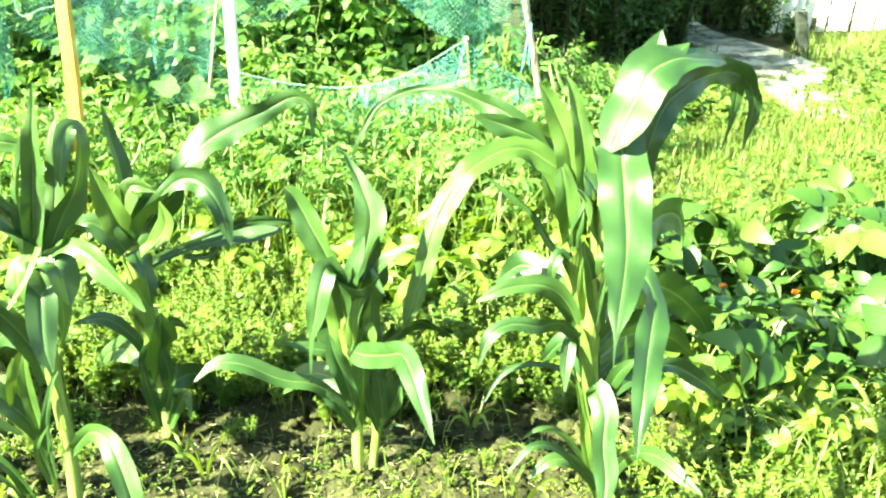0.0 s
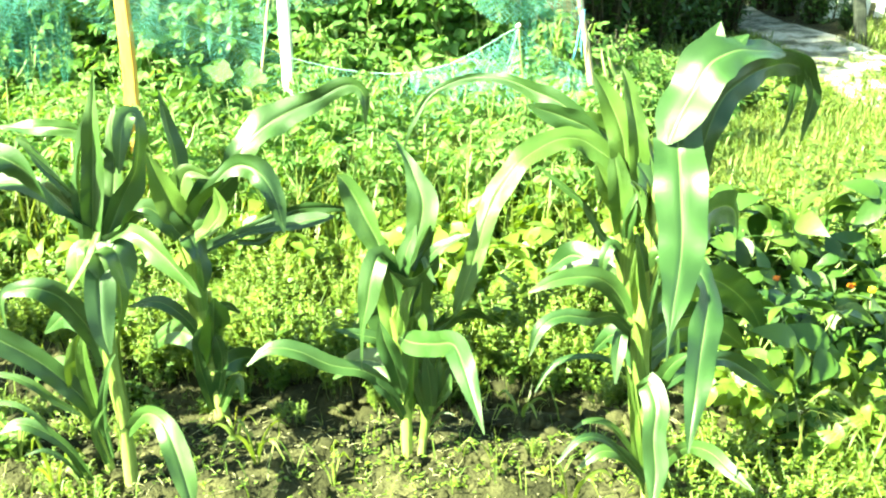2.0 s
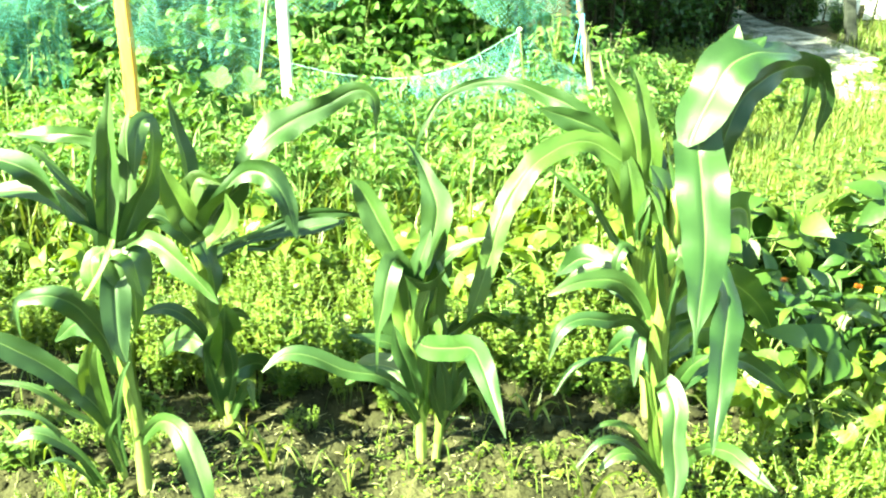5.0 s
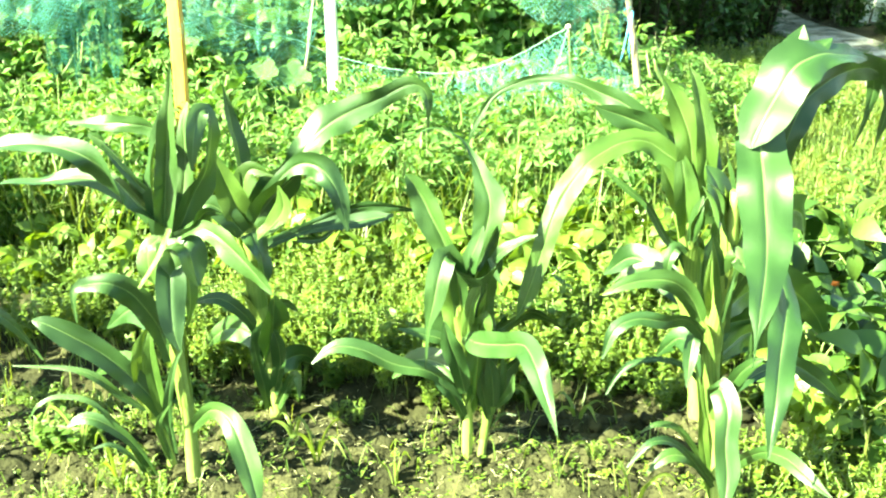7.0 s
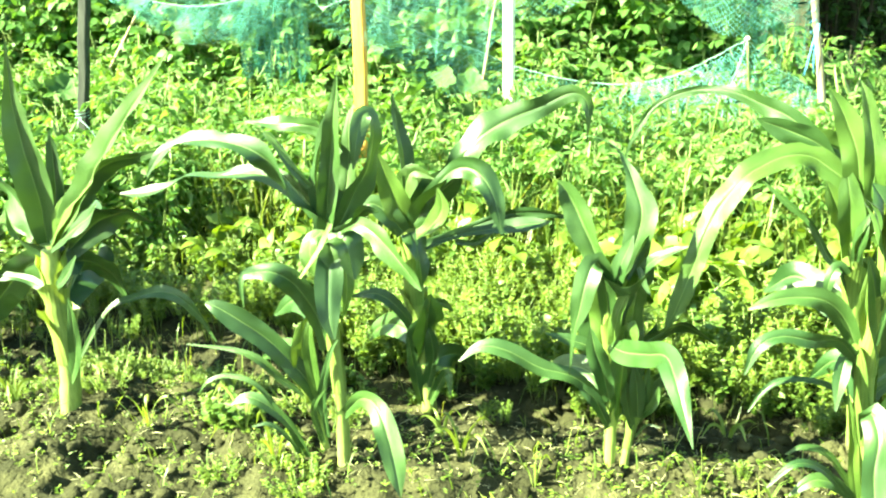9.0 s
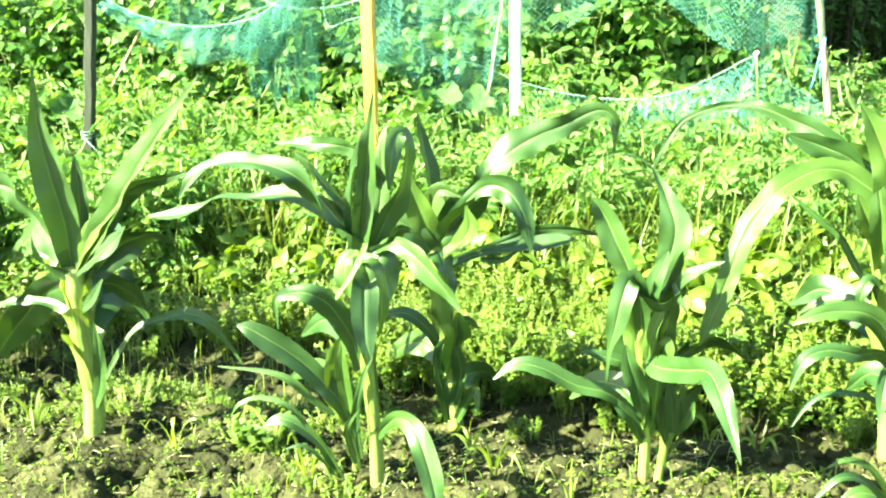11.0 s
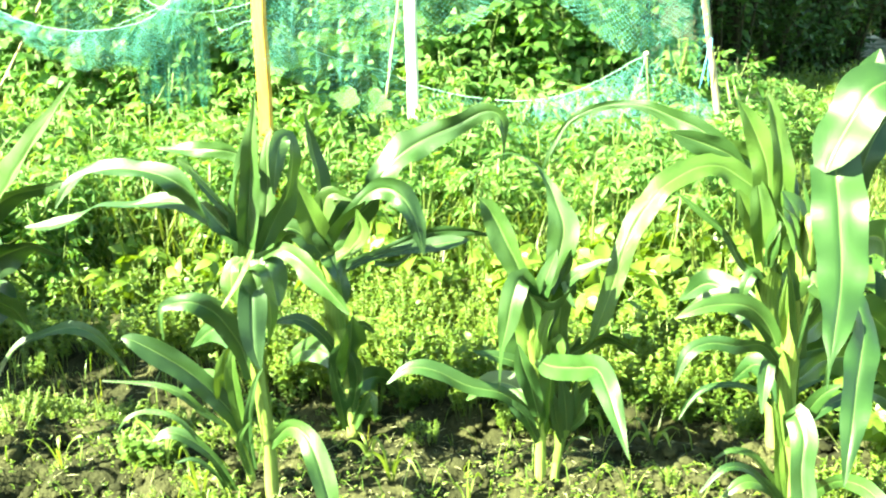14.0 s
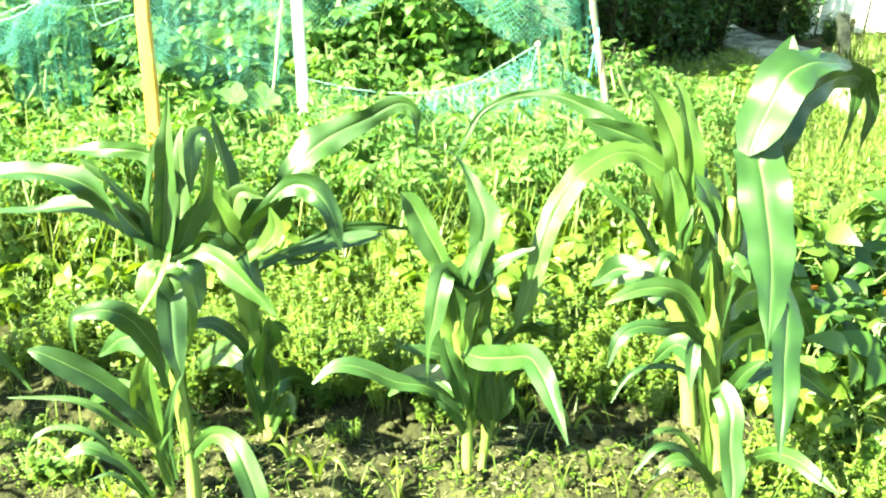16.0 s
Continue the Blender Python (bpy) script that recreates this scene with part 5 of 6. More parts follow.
def trifoliate(seed, size):
    """Bean leaf: a stalk and three broad leaflets; the stalk's foot is the origin, the leaf reaches along +x."""
    rng = random.Random(seed)
    soup = Soup()
    stem_end = Vector((size * 0.8, 0, size * 0.25))
    tube(soup, [Vector((0, 0, 0)), Vector((size * 0.45, 0, size * 0.22)), stem_end], [0.0022, 0.0018, 0.0015], 4)
    for turn, start in ((0, stem_end + Vector((size * 0.12, 0, 0))), (75, stem_end), (-75, stem_end)):
        a = radians(turn + rng.uniform(-10, 10))
        way = Vector((math.cos(a), math.sin(a), rng.uniform(-0.35, 0.05)))
        leaflet(soup, start, way, Vector((rng.uniform(-0.3, 0.3), rng.uniform(-0.3, 0.3), 1)), size * rng.uniform(0.85, 1.1), size * rng.uniform(0.55, 0.70), OVATE_FINE, rng.uniform(0.05, 0.6), rng.uniform(0.05, 0.4))
    return soup


BEAN_LEAVES = [trifoliate(i, 0.082).mesh("leaf", M_BEAN) for i in range(7)]
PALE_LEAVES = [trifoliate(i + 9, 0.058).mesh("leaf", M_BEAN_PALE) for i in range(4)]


def bean_plant(seed, height, leaves, count, label, spread=0.10):
    rng = random.Random(seed)
    ob = empty("bean_plant", (0, 0, 0), label, "bean plant", "bush beans")
    soup = Soup()
    tops = []
    for k in range(4):
        c = rng.uniform(0, 6.28)
        end = Vector((math.cos(c) * spread, math.sin(c) * spread, height * rng.uniform(0.7, 1.0)))
        tube(soup, [Vector((0, 0, -0.04)), end * 0.5 + Vector((0, 0, height * 0.15)), end], [0.004, 0.003, 0.002], 5)
        tops.append(end)
    tagged(mesh_part("stem", soup.mesh("stem", M_STEM), None, ob), kind="stuff")
    for k in range(count):
        end = tops[k % 4]
        t = rng.uniform(0.6, 1.0)
        at = end * t + Vector((0, 0, height * 0.15 * (1 - t)))
        leaf = mesh_part("leaf", rng.choice(leaves), None, ob)
        s = rng.uniform(0.55, 1.55)
        leaf.matrix_basis = Matrix.Translation(at) @ Euler((rng.gauss(0, 0.6), rng.gauss(0.15, 0.6), rng.uniform(0, 6.28))).to_matrix().to_4x4() @ Matrix.Diagonal((s, s, s, 1))
    return ob


def pod_mesh(length, seed):
    rng = random.Random(seed)
    soup = Soup()
    bend = rng.uniform(-0.35, 0.35)
    pts = [Vector((bend * length * (i / 6) ** 2, 0, -length * i / 6)) for i in range(7)]
    tube(soup, pts, [0.0015, 0.005, 0.0065, 0.007, 0.0062, 0.0042, 0.001], 6)
    me = soup.mesh("pod", M_POD)
    me.transform(Matrix.Diagonal((1, 0.6, 1, 1)))
    return me


PODS = [pod_mesh(l, i) for i, l in enumerate((0.07, 0.08, 0.10, 0.11, 0.13))]


def pea_plant(seed, height):
    """A sprawling pea: several thin stems, pairs of small oval leaflets, hanging pods."""
    rng = random.Random(seed)
    ob = empty("pea_plant", (0, 0, 0), "sprawling pea plant with pale hanging pods", "pea plant", "rows of peas")
    stems, green = Soup(), Soup()
    for k in range(6):
        c = rng.uniform(0, 6.28)
        lean = rng.uniform(0.05, 0.22)
        pts = [Vector((math.cos(c) * lean * t + rng.gauss(0, 0.015), math.sin(c) * lean * t + rng.gauss(0, 0.015), height * rng.uniform(0.85, 1.0) * t)) for t in (0, 0.2, 0.4, 0.6, 0.8, 1.0)]
        pts[0].z = -0.03
        tube(stems, pts, [0.0036, 0.0034, 0.003, 0.0026, 0.0022, 0.0012], 4)
        for j in range(20):
            t = rng.uniform(0.1, 1.0) * 5
            i = min(int(t), 4)
            at = pts[i].lerp(pts[i + 1], t - i)
            way = heading(rng, rng.uniform(-0.2, 0.6))
            ln = rng.uniform(0.05, 0.10)
            tube(stems, [at, at + way * ln], [0.0012, 0.0008], 3)
            for q in (0.35, 0.65, 1.0):
                for side in (-1, 1):
                    if rng.random() < 0.12:
                        continue
                    w2 = (way + way.cross(Vector((0, 0, 1))) * side * 1.1 + Vector((0, 0, rng.uniform(-2.0, 0.2)))).normalized()
                    leaflet(green, at + way * ln * q, w2, sky_up(rng, 1.3), rng.uniform(0.034, 0.062), rng.uniform(0.012, 0.021), OVATE, rng.uniform(0.0, 0.4), 0.2)
    tagged(mesh_part("vine", stems.mesh("vine", M_STEM), None, ob), kind="stuff")
    tagged(mesh_part("foliage", green.mesh("foliage", M_PEA), None, ob), kind="stuff")
    for k in range(11):
        pod = mesh_part("pod", rng.choice(PODS), None, ob)
        c = rng.uniform(0, 6.28)
        r = rng.uniform(0.04, 0.2)
        pod.matrix_basis = pose(math.cos(c) * r, math.sin(c) * r, height * rng.uniform(0.25, 0.92), rng.gauss(0, 13), rng.gauss(0, 13), rng.uniform(0, 360))
    return ob


def climbing_bean(seed, height):
    """A runner bean that has climbed and fallen over itself: twisted vines and broad leaves."""
    rng = random.Random(seed)
    ob = empty("climbing_bean", (0, 0, 0), "leafy climbing bean behind the net", "bean plant", "climbing beans")
    stems, green = Soup(), Soup()
    for k in range(6):
        x0, y0, ph = rng.gauss(0, 0.12), rng.gauss(0, 0.10), rng.uniform(0, 6)
        pts = [Vector((x0 + 0.05 * math.sin(ph + 5 * t) + rng.gauss(0, 0.02), y0 + 0.05 * math.cos(ph + 5 * t), height * t * rng.uniform(0.92, 1.0))) for t in [i / 9 for i in range(10)]]
        pts[0].z = -0.03
        tube(stems, pts, [0.004 - 0.0003 * i for i in range(10)], 5)
        for j in range(46):
            t = rng.random() ** 1.1 * 9
            i = min(int(t), 8)
            at = pts[i].lerp(pts[i + 1], t - i)
            way = heading(rng, rng.uniform(-0.2, 0.5))
            ln = rng.uniform(0.05, 0.13)
            end = at + way * ln
            tube(stems, [at, end], [0.0014, 0.001], 3)
            size = rng.uniform(0.042, 0.075)
            for turn in (0, 1.25, -1.25):
                w2 = Vector((way.x * math.cos(turn) - way.y * math.sin(turn), way.x * math.sin(turn) + way.y * math.cos(turn), rng.uniform(-0.7, -0.05)))
                leaflet(green, end, w2, sky_up(rng, 0.45), size, size * 0.72, OVATE, rng.uniform(0.1, 0.4), 0.15)
    tagged(mesh_part("vine", stems.mesh("vine", M_STEM), None, ob), kind="stuff")
    tagged(mesh_part("foliage", green.mesh("foliage", M_CLIMB), None, ob), kind="stuff")
    for k in range(5):
        pod = mesh_part("pod", PODS[3 + k % 2], None, ob)
        pod.matrix_basis = pose(rng.gauss(0, 0.15), rng.gauss(-0.1, 0.1), height * rng.uniform(0.3, 0.9), rng.gauss(0, 10), rng.gauss(0, 10), rng.uniform(0, 360))
    return ob


def weed(name, seed, height, spread, mat, label, shape=LANCE, size=0.030, stems_n=12, per=14, ratio=0.4, bare=0.25):
    rng = random.Random(seed)
    ob = empty(name, (0, 0, 0), label, "weed", "weeds between the crops")
    stems, green = Soup(), Soup()
    for k in range(stems_n):
        c, r = rng.uniform(0, 6.28), spread * math.sqrt(rng.random())
        end = Vector((math.cos(c) * r, math.sin(c) * r, height * rng.uniform(0.6, 1.05)))
        foot = Vector((end.x * 0.45, end.y * 0.45, -0.03))
        tube(stems, [foot, foot.lerp(end, 0.5) + Vector((0, 0, 0.01)), end], [0.0018, 0.0015, 0.001], 3)
        for j in range(per):
            at = foot.lerp(end, rng.uniform(bare, 1.0))
            leaflet(green, at, heading(rng, rng.uniform(-0.1, 0.8)), sky_up(rng, 0.4), size * rng.uniform(0.6, 1.25), size * ratio * rng.uniform(0.8, 1.2), shape, 0.25, 0.2)
    tagged(mesh_part("stem", stems.mesh("stem", M_STEM), None, ob), kind="stuff")
    tagged(mesh_part("foliage", green.mesh("foliage", mat), None, ob), kind="stuff")
    return ob


def squash_leaf_plant(seed):
    rng = random.Random(seed)
    ob = empty("squash_plant", (0, 0, 0), "squash plant with large pale round leaves", "squash plant", "squash")
    for k in range(5):
        c = k * 1.3 + rng.uniform(-0.3, 0.3)
        end = Vector((math.cos(c) * 0.14, math.sin(c) * 0.10, rng.uniform(0.42, 0.62)))
        soup = Soup()
        tube(soup, [Vector((0, 0, -0.03)), end * 0.6 + Vector((0, 0, 0.04)), end], [0.008, 0.006, 0.005], 6)
        mesh_part("leaf_stalk", soup.mesh("leaf_stalk", M_STEM), None, ob)
        soup = Soup()
        r = rng.uniform(0.075, 0.105)
        verts, faces = [Vector((0, 0, 0))], []
        n = 22
        for ring, q in enumerate((0.45, 0.8, 1.0)):
            for i in range(n):
                a = 2 * math.pi * i / n
                lobe = 1 + 0.10 * math.cos(5 * a) * q - 0.45 * max(0, math.cos(a)) ** 14 * q
                verts.append(Vector((math.cos(a) * r * q * lobe, math.sin(a) * r * q * lobe, 0.03 * q * q + 0.012 * math.sin(7 * a + k) * q)))
        for i in range(n):
            j = (i + 1) % n
            faces.append((0, 1 + i, 1 + j))
            for ring in range(2):
                faces.append((1 + ring * n + i, 1 + (ring + 1) * n + i, 1 + (ring + 1) * n + j, 1 + ring * n + j))
        soup.add(verts, faces)
        leaf = mesh_part("leaf", soup.mesh("leaf", M_SQUASH), None, ob)
        leaf.matrix_basis = Matrix.Translation(end) @ Euler((rng.uniform(0.3, 0.9), rng.gauss(0, 0.25), rng.uniform(-0.6, 0.6))).to_matrix().to_4x4()
    return ob


def shrub(seed, height, spread, mat, label, leaf=0.06, stems_n=22, per=46, name="shrub", category="shrub"):
    rng = random.Random(seed)
    ob = empty(name, (0, 0, 0), label, category, "shrubs behind the garden")
    wood, green = Soup(), Soup()
    for k in range(stems_n):
        c, r = rng.uniform(0, 6.28), spread * math.sqrt(rng.random())
        end = Vector((math.cos(c) * r, math.sin(c) * r, height * rng.uniform(0.45, 1.05)))
        mid = Vector((end.x * 0.4, end.y * 0.4, end.z * 0.6))
        tube(wood, [Vector((end.x * 0.2, end.y * 0.2, -0.05)), mid, end], [0.014, 0.008, 0.003], 5)
        for j in range(per):
            t = rng.uniform(0.03, 1.0)
            at = (mid.lerp(end, t * 2 - 1) if t > 0.5 else mid * (t * 2)) + Vector((rng.gauss(0, 0.07), rng.gauss(0, 0.07), rng.gauss(0, 0.06)))
            leaflet(green, at, heading(rng, rng.uniform(-0.6, 0.5)), sky_up(rng, 0.5), leaf * rng.uniform(0.6, 1.3), leaf * 0.5 * rng.uniform(0.7, 1.2), OVATE, 0.25, 0.2)
    tagged(mesh_part("brushwood", wood.mesh("brushwood", M_TWIG), None, ob), kind="stuff")
    tagged(mesh_part("foliage", green.mesh("foliage", mat), None, ob), kind="stuff")
    return ob


def scatter(kinds, count, x_range, y_range, seed, keep=None, scale=(0.8, 1.2), lift=0.0):
    """Sets copies of the kinds out over a stretch of ground, at even but unequal distances."""
    rng = random.Random(seed)
    cols = max(1, round(math.sqrt(count * (x_range[1] - x_range[0]) / (y_range[1] - y_range[0]))))
    rows = max(1, round(count / cols))
    made = 0
    for j in range(rows):
        for i in range(cols):
            x = x_range[0] + (i + rng.uniform(0.05, 0.95)) / cols * (x_range[1] - x_range[0])
            y = y_range[0] + (j + rng.uniform(0.05, 0.95)) / rows * (y_range[1] - y_range[0])
            kind, s, turn = rng.choice(kinds), rng.uniform(*scale), rng.uniform(0, 360)
            if keep and not keep(x, y):
                continue
            ob = copy_thing(kind, pose(x, y, ground_height(x, y) + lift, 0, 0, turn))
            ob.scale = (s, s, s)
            made += 1
    return made


def not_bare(x, y):
    """False on the few bare hollows between the weeds."""
    return all(((x - cx) / rx) ** 2 + ((y - cy) / ry) ** 2 > 1 for cx, cy, rx, ry in ((-2.0, 3.12, 0.24, 0.2), (-0.62, 3.02, 0.22, 0.11), (-2.75, 2.95, 0.3, 0.22), (-1.5, 2.72, 0.36, 0.13), (0.06, 2.50, 0.27, 0.19), (-0.62, 2.48, 0.26, 0.17)))


def retire(kinds):
    """Takes the patterns away once their copies stand."""
    for ob in kinds:
        for o in (*ob.children_recursive, ob):
            bpy.data.objects.remove(o)


# bush beans: a dark patch beside the maize and a paler clump behind it
dark_beans = [bean_plant(i, 0.20 + 0.05 * i, BEAN_LEAVES, 15, "bush bean with broad dark green leaves", 0.12) for i in range(4)]
scatter(dark_beans, 36, (0.62, 2.1), (2.35, 3.6), 11, lambda x, y: x > 0.62 + 0.1 * math.sin(5 * y) and x < 0.7 + 0.45 * y)
scatter(dark_beans, 4, (0.72, 1.2), (2.2, 2.42), 15, None, (0.6, 0.85))
# bush beans with the sun's brightness put into a paler leaf colour
pale_beans = [bean_plant(20 + i, 0.18 + 0.03 * i, PALE_LEAVES, 15, "bush bean with leaves coloured yellow-green as if sunlit", 0.11) for i in range(4)]
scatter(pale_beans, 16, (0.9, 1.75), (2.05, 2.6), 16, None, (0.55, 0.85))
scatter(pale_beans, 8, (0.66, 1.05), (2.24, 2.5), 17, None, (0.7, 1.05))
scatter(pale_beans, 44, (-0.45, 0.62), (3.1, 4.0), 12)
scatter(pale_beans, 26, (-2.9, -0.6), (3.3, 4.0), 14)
retire(dark_beans + pale_beans)

# peas under and before the net
peas = [pea_plant(40 + i, 0.42 + 0.06 * i) for i in range(5)]
scatter(peas, 135, (-4.4, 0.55), (3.75, 5.0), 21, lambda x, y: abs(x + 1.55) > 0.06 or y > 4.0)
scatter(peas, 34, (-4.6, 0.6), (4.95, 5.25), 23, None, (1.15, 1.45))
scatter(peas, 14, (0.55, 1.1), (5.0, 6.2), 24, None, (0.6, 0.95))
scatter(peas, 16, (-3.6, -2.3), (3.3, 3.8), 22)
retire(peas)

# climbing beans behind the net
climbers = [climbing_bean(60 + i, 0.85 + 0.12 * i) for i in range(5)]
scatter(climbers, 146, (-5.2, 0.85), (5.1, 6.6), 31, lambda x, y: x < 0.2 - 0.25 * max(0.0, y - 5.4), (0.85, 1.2))
retire(climbers)
squash = [squash_leaf_plant(i) for i in range(3)]
for k, (x, y, turn) in enumerate(((-1.33, 4.62, 20), (-0.98, 4.9, 100), (-3.45, 4.35, 60), (-3.62, 4.5, 200), (-3.2, 4.5, 300), (-3.5, 4.25, 140), (-1.45, 4.6, 260))):
    copy_thing(squash[k % 3], pose(x, y, ground_height(x, y), 0, 0, turn))
retire(squash)

# weeds
yellow_weeds = [weed("feathery_weed", 80 + i, 0.15 + 0.02 * i, 0.10, M_WEED, "feathery yellow-green weed between the crops", LANCE, 0.018, 18, 34, 0.42) for i in range(3)]
green_weeds = [weed("leafy_weed", 90 + i, 0.13 + 0.03 * i, 0.10, M_WEED_DARK, "leafy green weed between the crops", OVATE, 0.036, 11, 14, 0.6) for i in range(3)]
bushy_weeds = [weed("bushy_weed", 75 + i, 0.15 + 0.02 * i, 0.12, M_WEED, "bushy weed with bare stems under a leafy top", LANCE, 0.020, 20, 30, 0.42, 0.42) for i in range(3)]
carpet_weeds = [weed("carpet_weed", 70 + i, 0.045 + 0.012 * i, 0.09, M_WEED, "fine creeping weed carpeting the soil", LANCE, 0.013, 26, 20, 0.45) for i in range(3)]
low_weeds = [weed("creeping_weed", 95 + i, 0.06 + 0.015 * i, 0.09, M_WEED, "low creeping weed with small pale leaves", OVATE, 0.014, 18, 18, 0.5) for i in range(3)]
scatter(yellow_weeds, 90, (-1.2, 0.35), (2.88, 3.5), 41, not_bare)
scatter(yellow_weeds, 50, (-3.3, -1.2), (2.97, 3.5), 42, not_bare)
scatter(green_weeds, 70, (-3.3, 0.5), (2.75, 3.7), 43, lambda x, y: not_bare(x, y) and (x > -1.25 or y > 2.97))
scatter(green_weeds, 34, (-3.4, -1.3), (3.0, 3.5), 44, not_bare)
scatter(low_weeds, 40, (-3.0, 0.6), (2.9, 3.1), 45, not_bare)
scatter(bushy_weeds, 26, (-3.1, -1.3), (2.88, 3.02), 54)
scatter(bushy_weeds, 38, (-1.3, 0.62), (2.72, 2.88), 45, lambda x, y: noise.noise((x * 2.2, 3.0, 1.0)) > -0.28)
scatter(green_weeds, 22, (-0.8, 0.4), (2.56, 2.74), 61, not_bare, (0.45, 0.75))
scatter(bushy_weeds, 20, (-0.8, 0.4), (2.56, 2.74), 62, not_bare, (0.4, 0.7))
scatter(bushy_weeds, 16, (-2.6, -1.0), (2.7, 2.9), 63, not_bare, (0.5, 0.8))
scatter(green_weeds, 14, (-1.2, -0.6), (2.5, 2.8), 64, not_bare, (0.4, 0.7))
for x, y, size in ((-0.56, 2.39, 0.45), (-0.62, 2.43, 0.35), (0.12, 2.2, 0.3), (-1.5, 2.5, 0.4)):
    copy_thing(yellow_weeds[0], pose(x, y, ground_height(x, y), 0, 0, 90 * x)).scale = (size, size, size)
for x, y, size in ((-1.31, 2.17, 0.9), (-1.27, 2.15, 0.7), (-1.36, 2.2, 0.6)):
    copy_thing(green_weeds[1], pose(x, y, ground_height(x, y), 0, 0, 300 * x)).scale = (size, size, size * 0.6)
scatter(carpet_weeds, 26, (-2.5, -0.95), (1.78, 2.42), 46, lambda x, y: ((x + 1.95) / 0.30) ** 2 + ((y - 2.0) / 0.15) ** 2 > 1 and ((x + 1.68) / 0.12) ** 2 + ((y - 2.1) / 0.3) ** 2 > 1 and noise.noise((x * 3, y * 3, 6.0)) > -0.25)
scatter(carpet_weeds, 16, (-2.2, -1.3), (2.46, 2.62), 55)
scatter(carpet_weeds, 40, (0.45, 1.75), (1.68, 2.22), 56, None, (1.0, 1.6))
scatter(low_weeds, 34, (0.5, 1.7), (1.7, 2.35), 47)
scatter(yellow_weeds, 8, (0.55, 1.5), (1.8, 2.2), 48, None, (0.5, 0.8))
scatter(low_weeds, 8, (-2.7, -1.9), (2.2, 2.5), 49)
scatter(yellow_weeds, 50, (0.6, 2.9), (3.4, 5.6), 50)
scatter(green_weeds, 30, (0.9, 2.6), (3.4, 4.8), 53, None, (1.0, 1.5))
scatter(yellow_weeds, 48, (0.75, 2.0), (5.6, 8.0), 57, None, (1.1, 1.6))
scatter(yellow_weeds, 30, (2.2, 3.4), (5.3, 6.7), 59, None, (0.9, 1.5))
scatter(green_weeds, 12, (2.6, 3.6), (5.6, 7.4), 66, None, (1.2, 1.9))
scatter(low_weeds, 16, (2.05, 3.1), (6.3, 8.6), 60, None, (0.7, 1.3))
scatter(green_weeds, 12, (0.8, 1.8), (5.7, 6.7), 58, None, (1.5, 2.0))
scatter(green_weeds, 34, (0.62, 1.9), (2.4, 3.5), 65, None, (0.5, 0.85))
retire(yellow_weeds + green_weeds + low_weeds + bushy_weeds + carpet_weeds)


# grass
def grass_field(name, count, where, height, seed, label, width=0.005):
    rng = random.Random(seed)
    soup = Soup()
    while count:
        x, y = where(rng)
        z = ground_height(x, y)
        h = height * rng.uniform(0.5, 1.2)
        c = rng.uniform(0, 6.28)
        lean = Vector((math.cos(c), math.sin(c), 0)) * h * rng.uniform(0.1, 1.1)
        s = Vector((-math.sin(c), math.cos(c), 0)) * width * rng.uniform(0.6, 1.3) * 0.5
        r = Vector((x, y, z - 0.02))
        m1, m2, tip = r + lean * 0.2 + Vector((0, 0, h * 0.5)), r + lean * 0.55 + Vector((0, 0, h * 0.85)), r + lean + Vector((0, 0, h * rng.uniform(0.7, 1.0)))
        soup.add([r - s, r + s, m1 - s, m1 + s, m2 - s * 0.7, m2 + s * 0.7, tip], [(0, 1, 3, 2), (2, 3, 5, 4), (4, 5, 6)])
        count -= 1
    tagged(mesh_part(name, soup.mesh(name, M_GRASS)), label, "grass", kind="stuff")


grass_field("grass", 28000, lambda r: (r.uniform(0.55, 2.08), r.uniform(3.7, 7.9)) if r.random() < 0.86 else (r.uniform(2.0, 3.4), r.uniform(3.7, 6.1)), 0.19, 1, "tall pale grass beside the garden path", 0.0065)
grass_field("grass", 5000, lambda r: (r.uniform(3.15, 4.9), r.uniform(6.4, 9.6)), 0.16, 6, "rough grass along the path's edge", 0.006)
grass_field("grass", 2200, lambda r: (r.choice((2.08, 3.1)) + r.gauss(0, 0.09), r.uniform(5.6, 9.0)), 0.13, 7, "grass creeping over the path's edges", 0.006)
grass_field("grass", 700, lambda r: (r.gauss(1.25, 0.22), r.gauss(2.15, 0.16)), 0.20, 2, "long grass blades beside the beans", 0.005)
grass_field("grass", 1500, lambda r: (r.uniform(-3.0, 0.6), r.uniform(2.6, 3.6)), 0.16, 3, "thin grass between the weeds", 0.004)
grass_field("grass", 320, lambda r: (r.uniform(-2.6, 0.6), r.uniform(1.8, 2.5)), 0.10, 4, "scattered grass blades on the soil", 0.004)
grass_field("grass", 4600, lambda r: (r.uniform(-4.2, 0.6), r.uniform(3.5, 5.0)), 0.48, 5, "tall pale straws among the peas", 0.006)


def grass_tuft(at, turn, size, seed):
    ob = empty("grass_tuft", (at[0], at[1], ground_height(*at)), "young grass tuft with arching pale blades", "grass", "grass tufts on the soil", turn)
    rng = random.Random(seed)
    for k in range(4 if size < 0.17 else 10):
        c = k * 1.7 + rng.uniform(-0.4, 0.4)
        out, h = size * rng.uniform(0.6, 1.1), size * rng.uniform(0.5, 0.9)
        x, y = math.cos(c) * out, math.sin(c) * out
        w = rng.uniform(0.008, 0.014)
        blade(ob, [(0, 0, -0.02, w * 0.6, 10), (x * 0.25, y * 0.25, h * 0.7, w, 20), (x * 0.65, y * 0.65, h, w * 0.8, 20), (x, y, h * 0.55, 0.001, 10)], mat=M_GRASS)


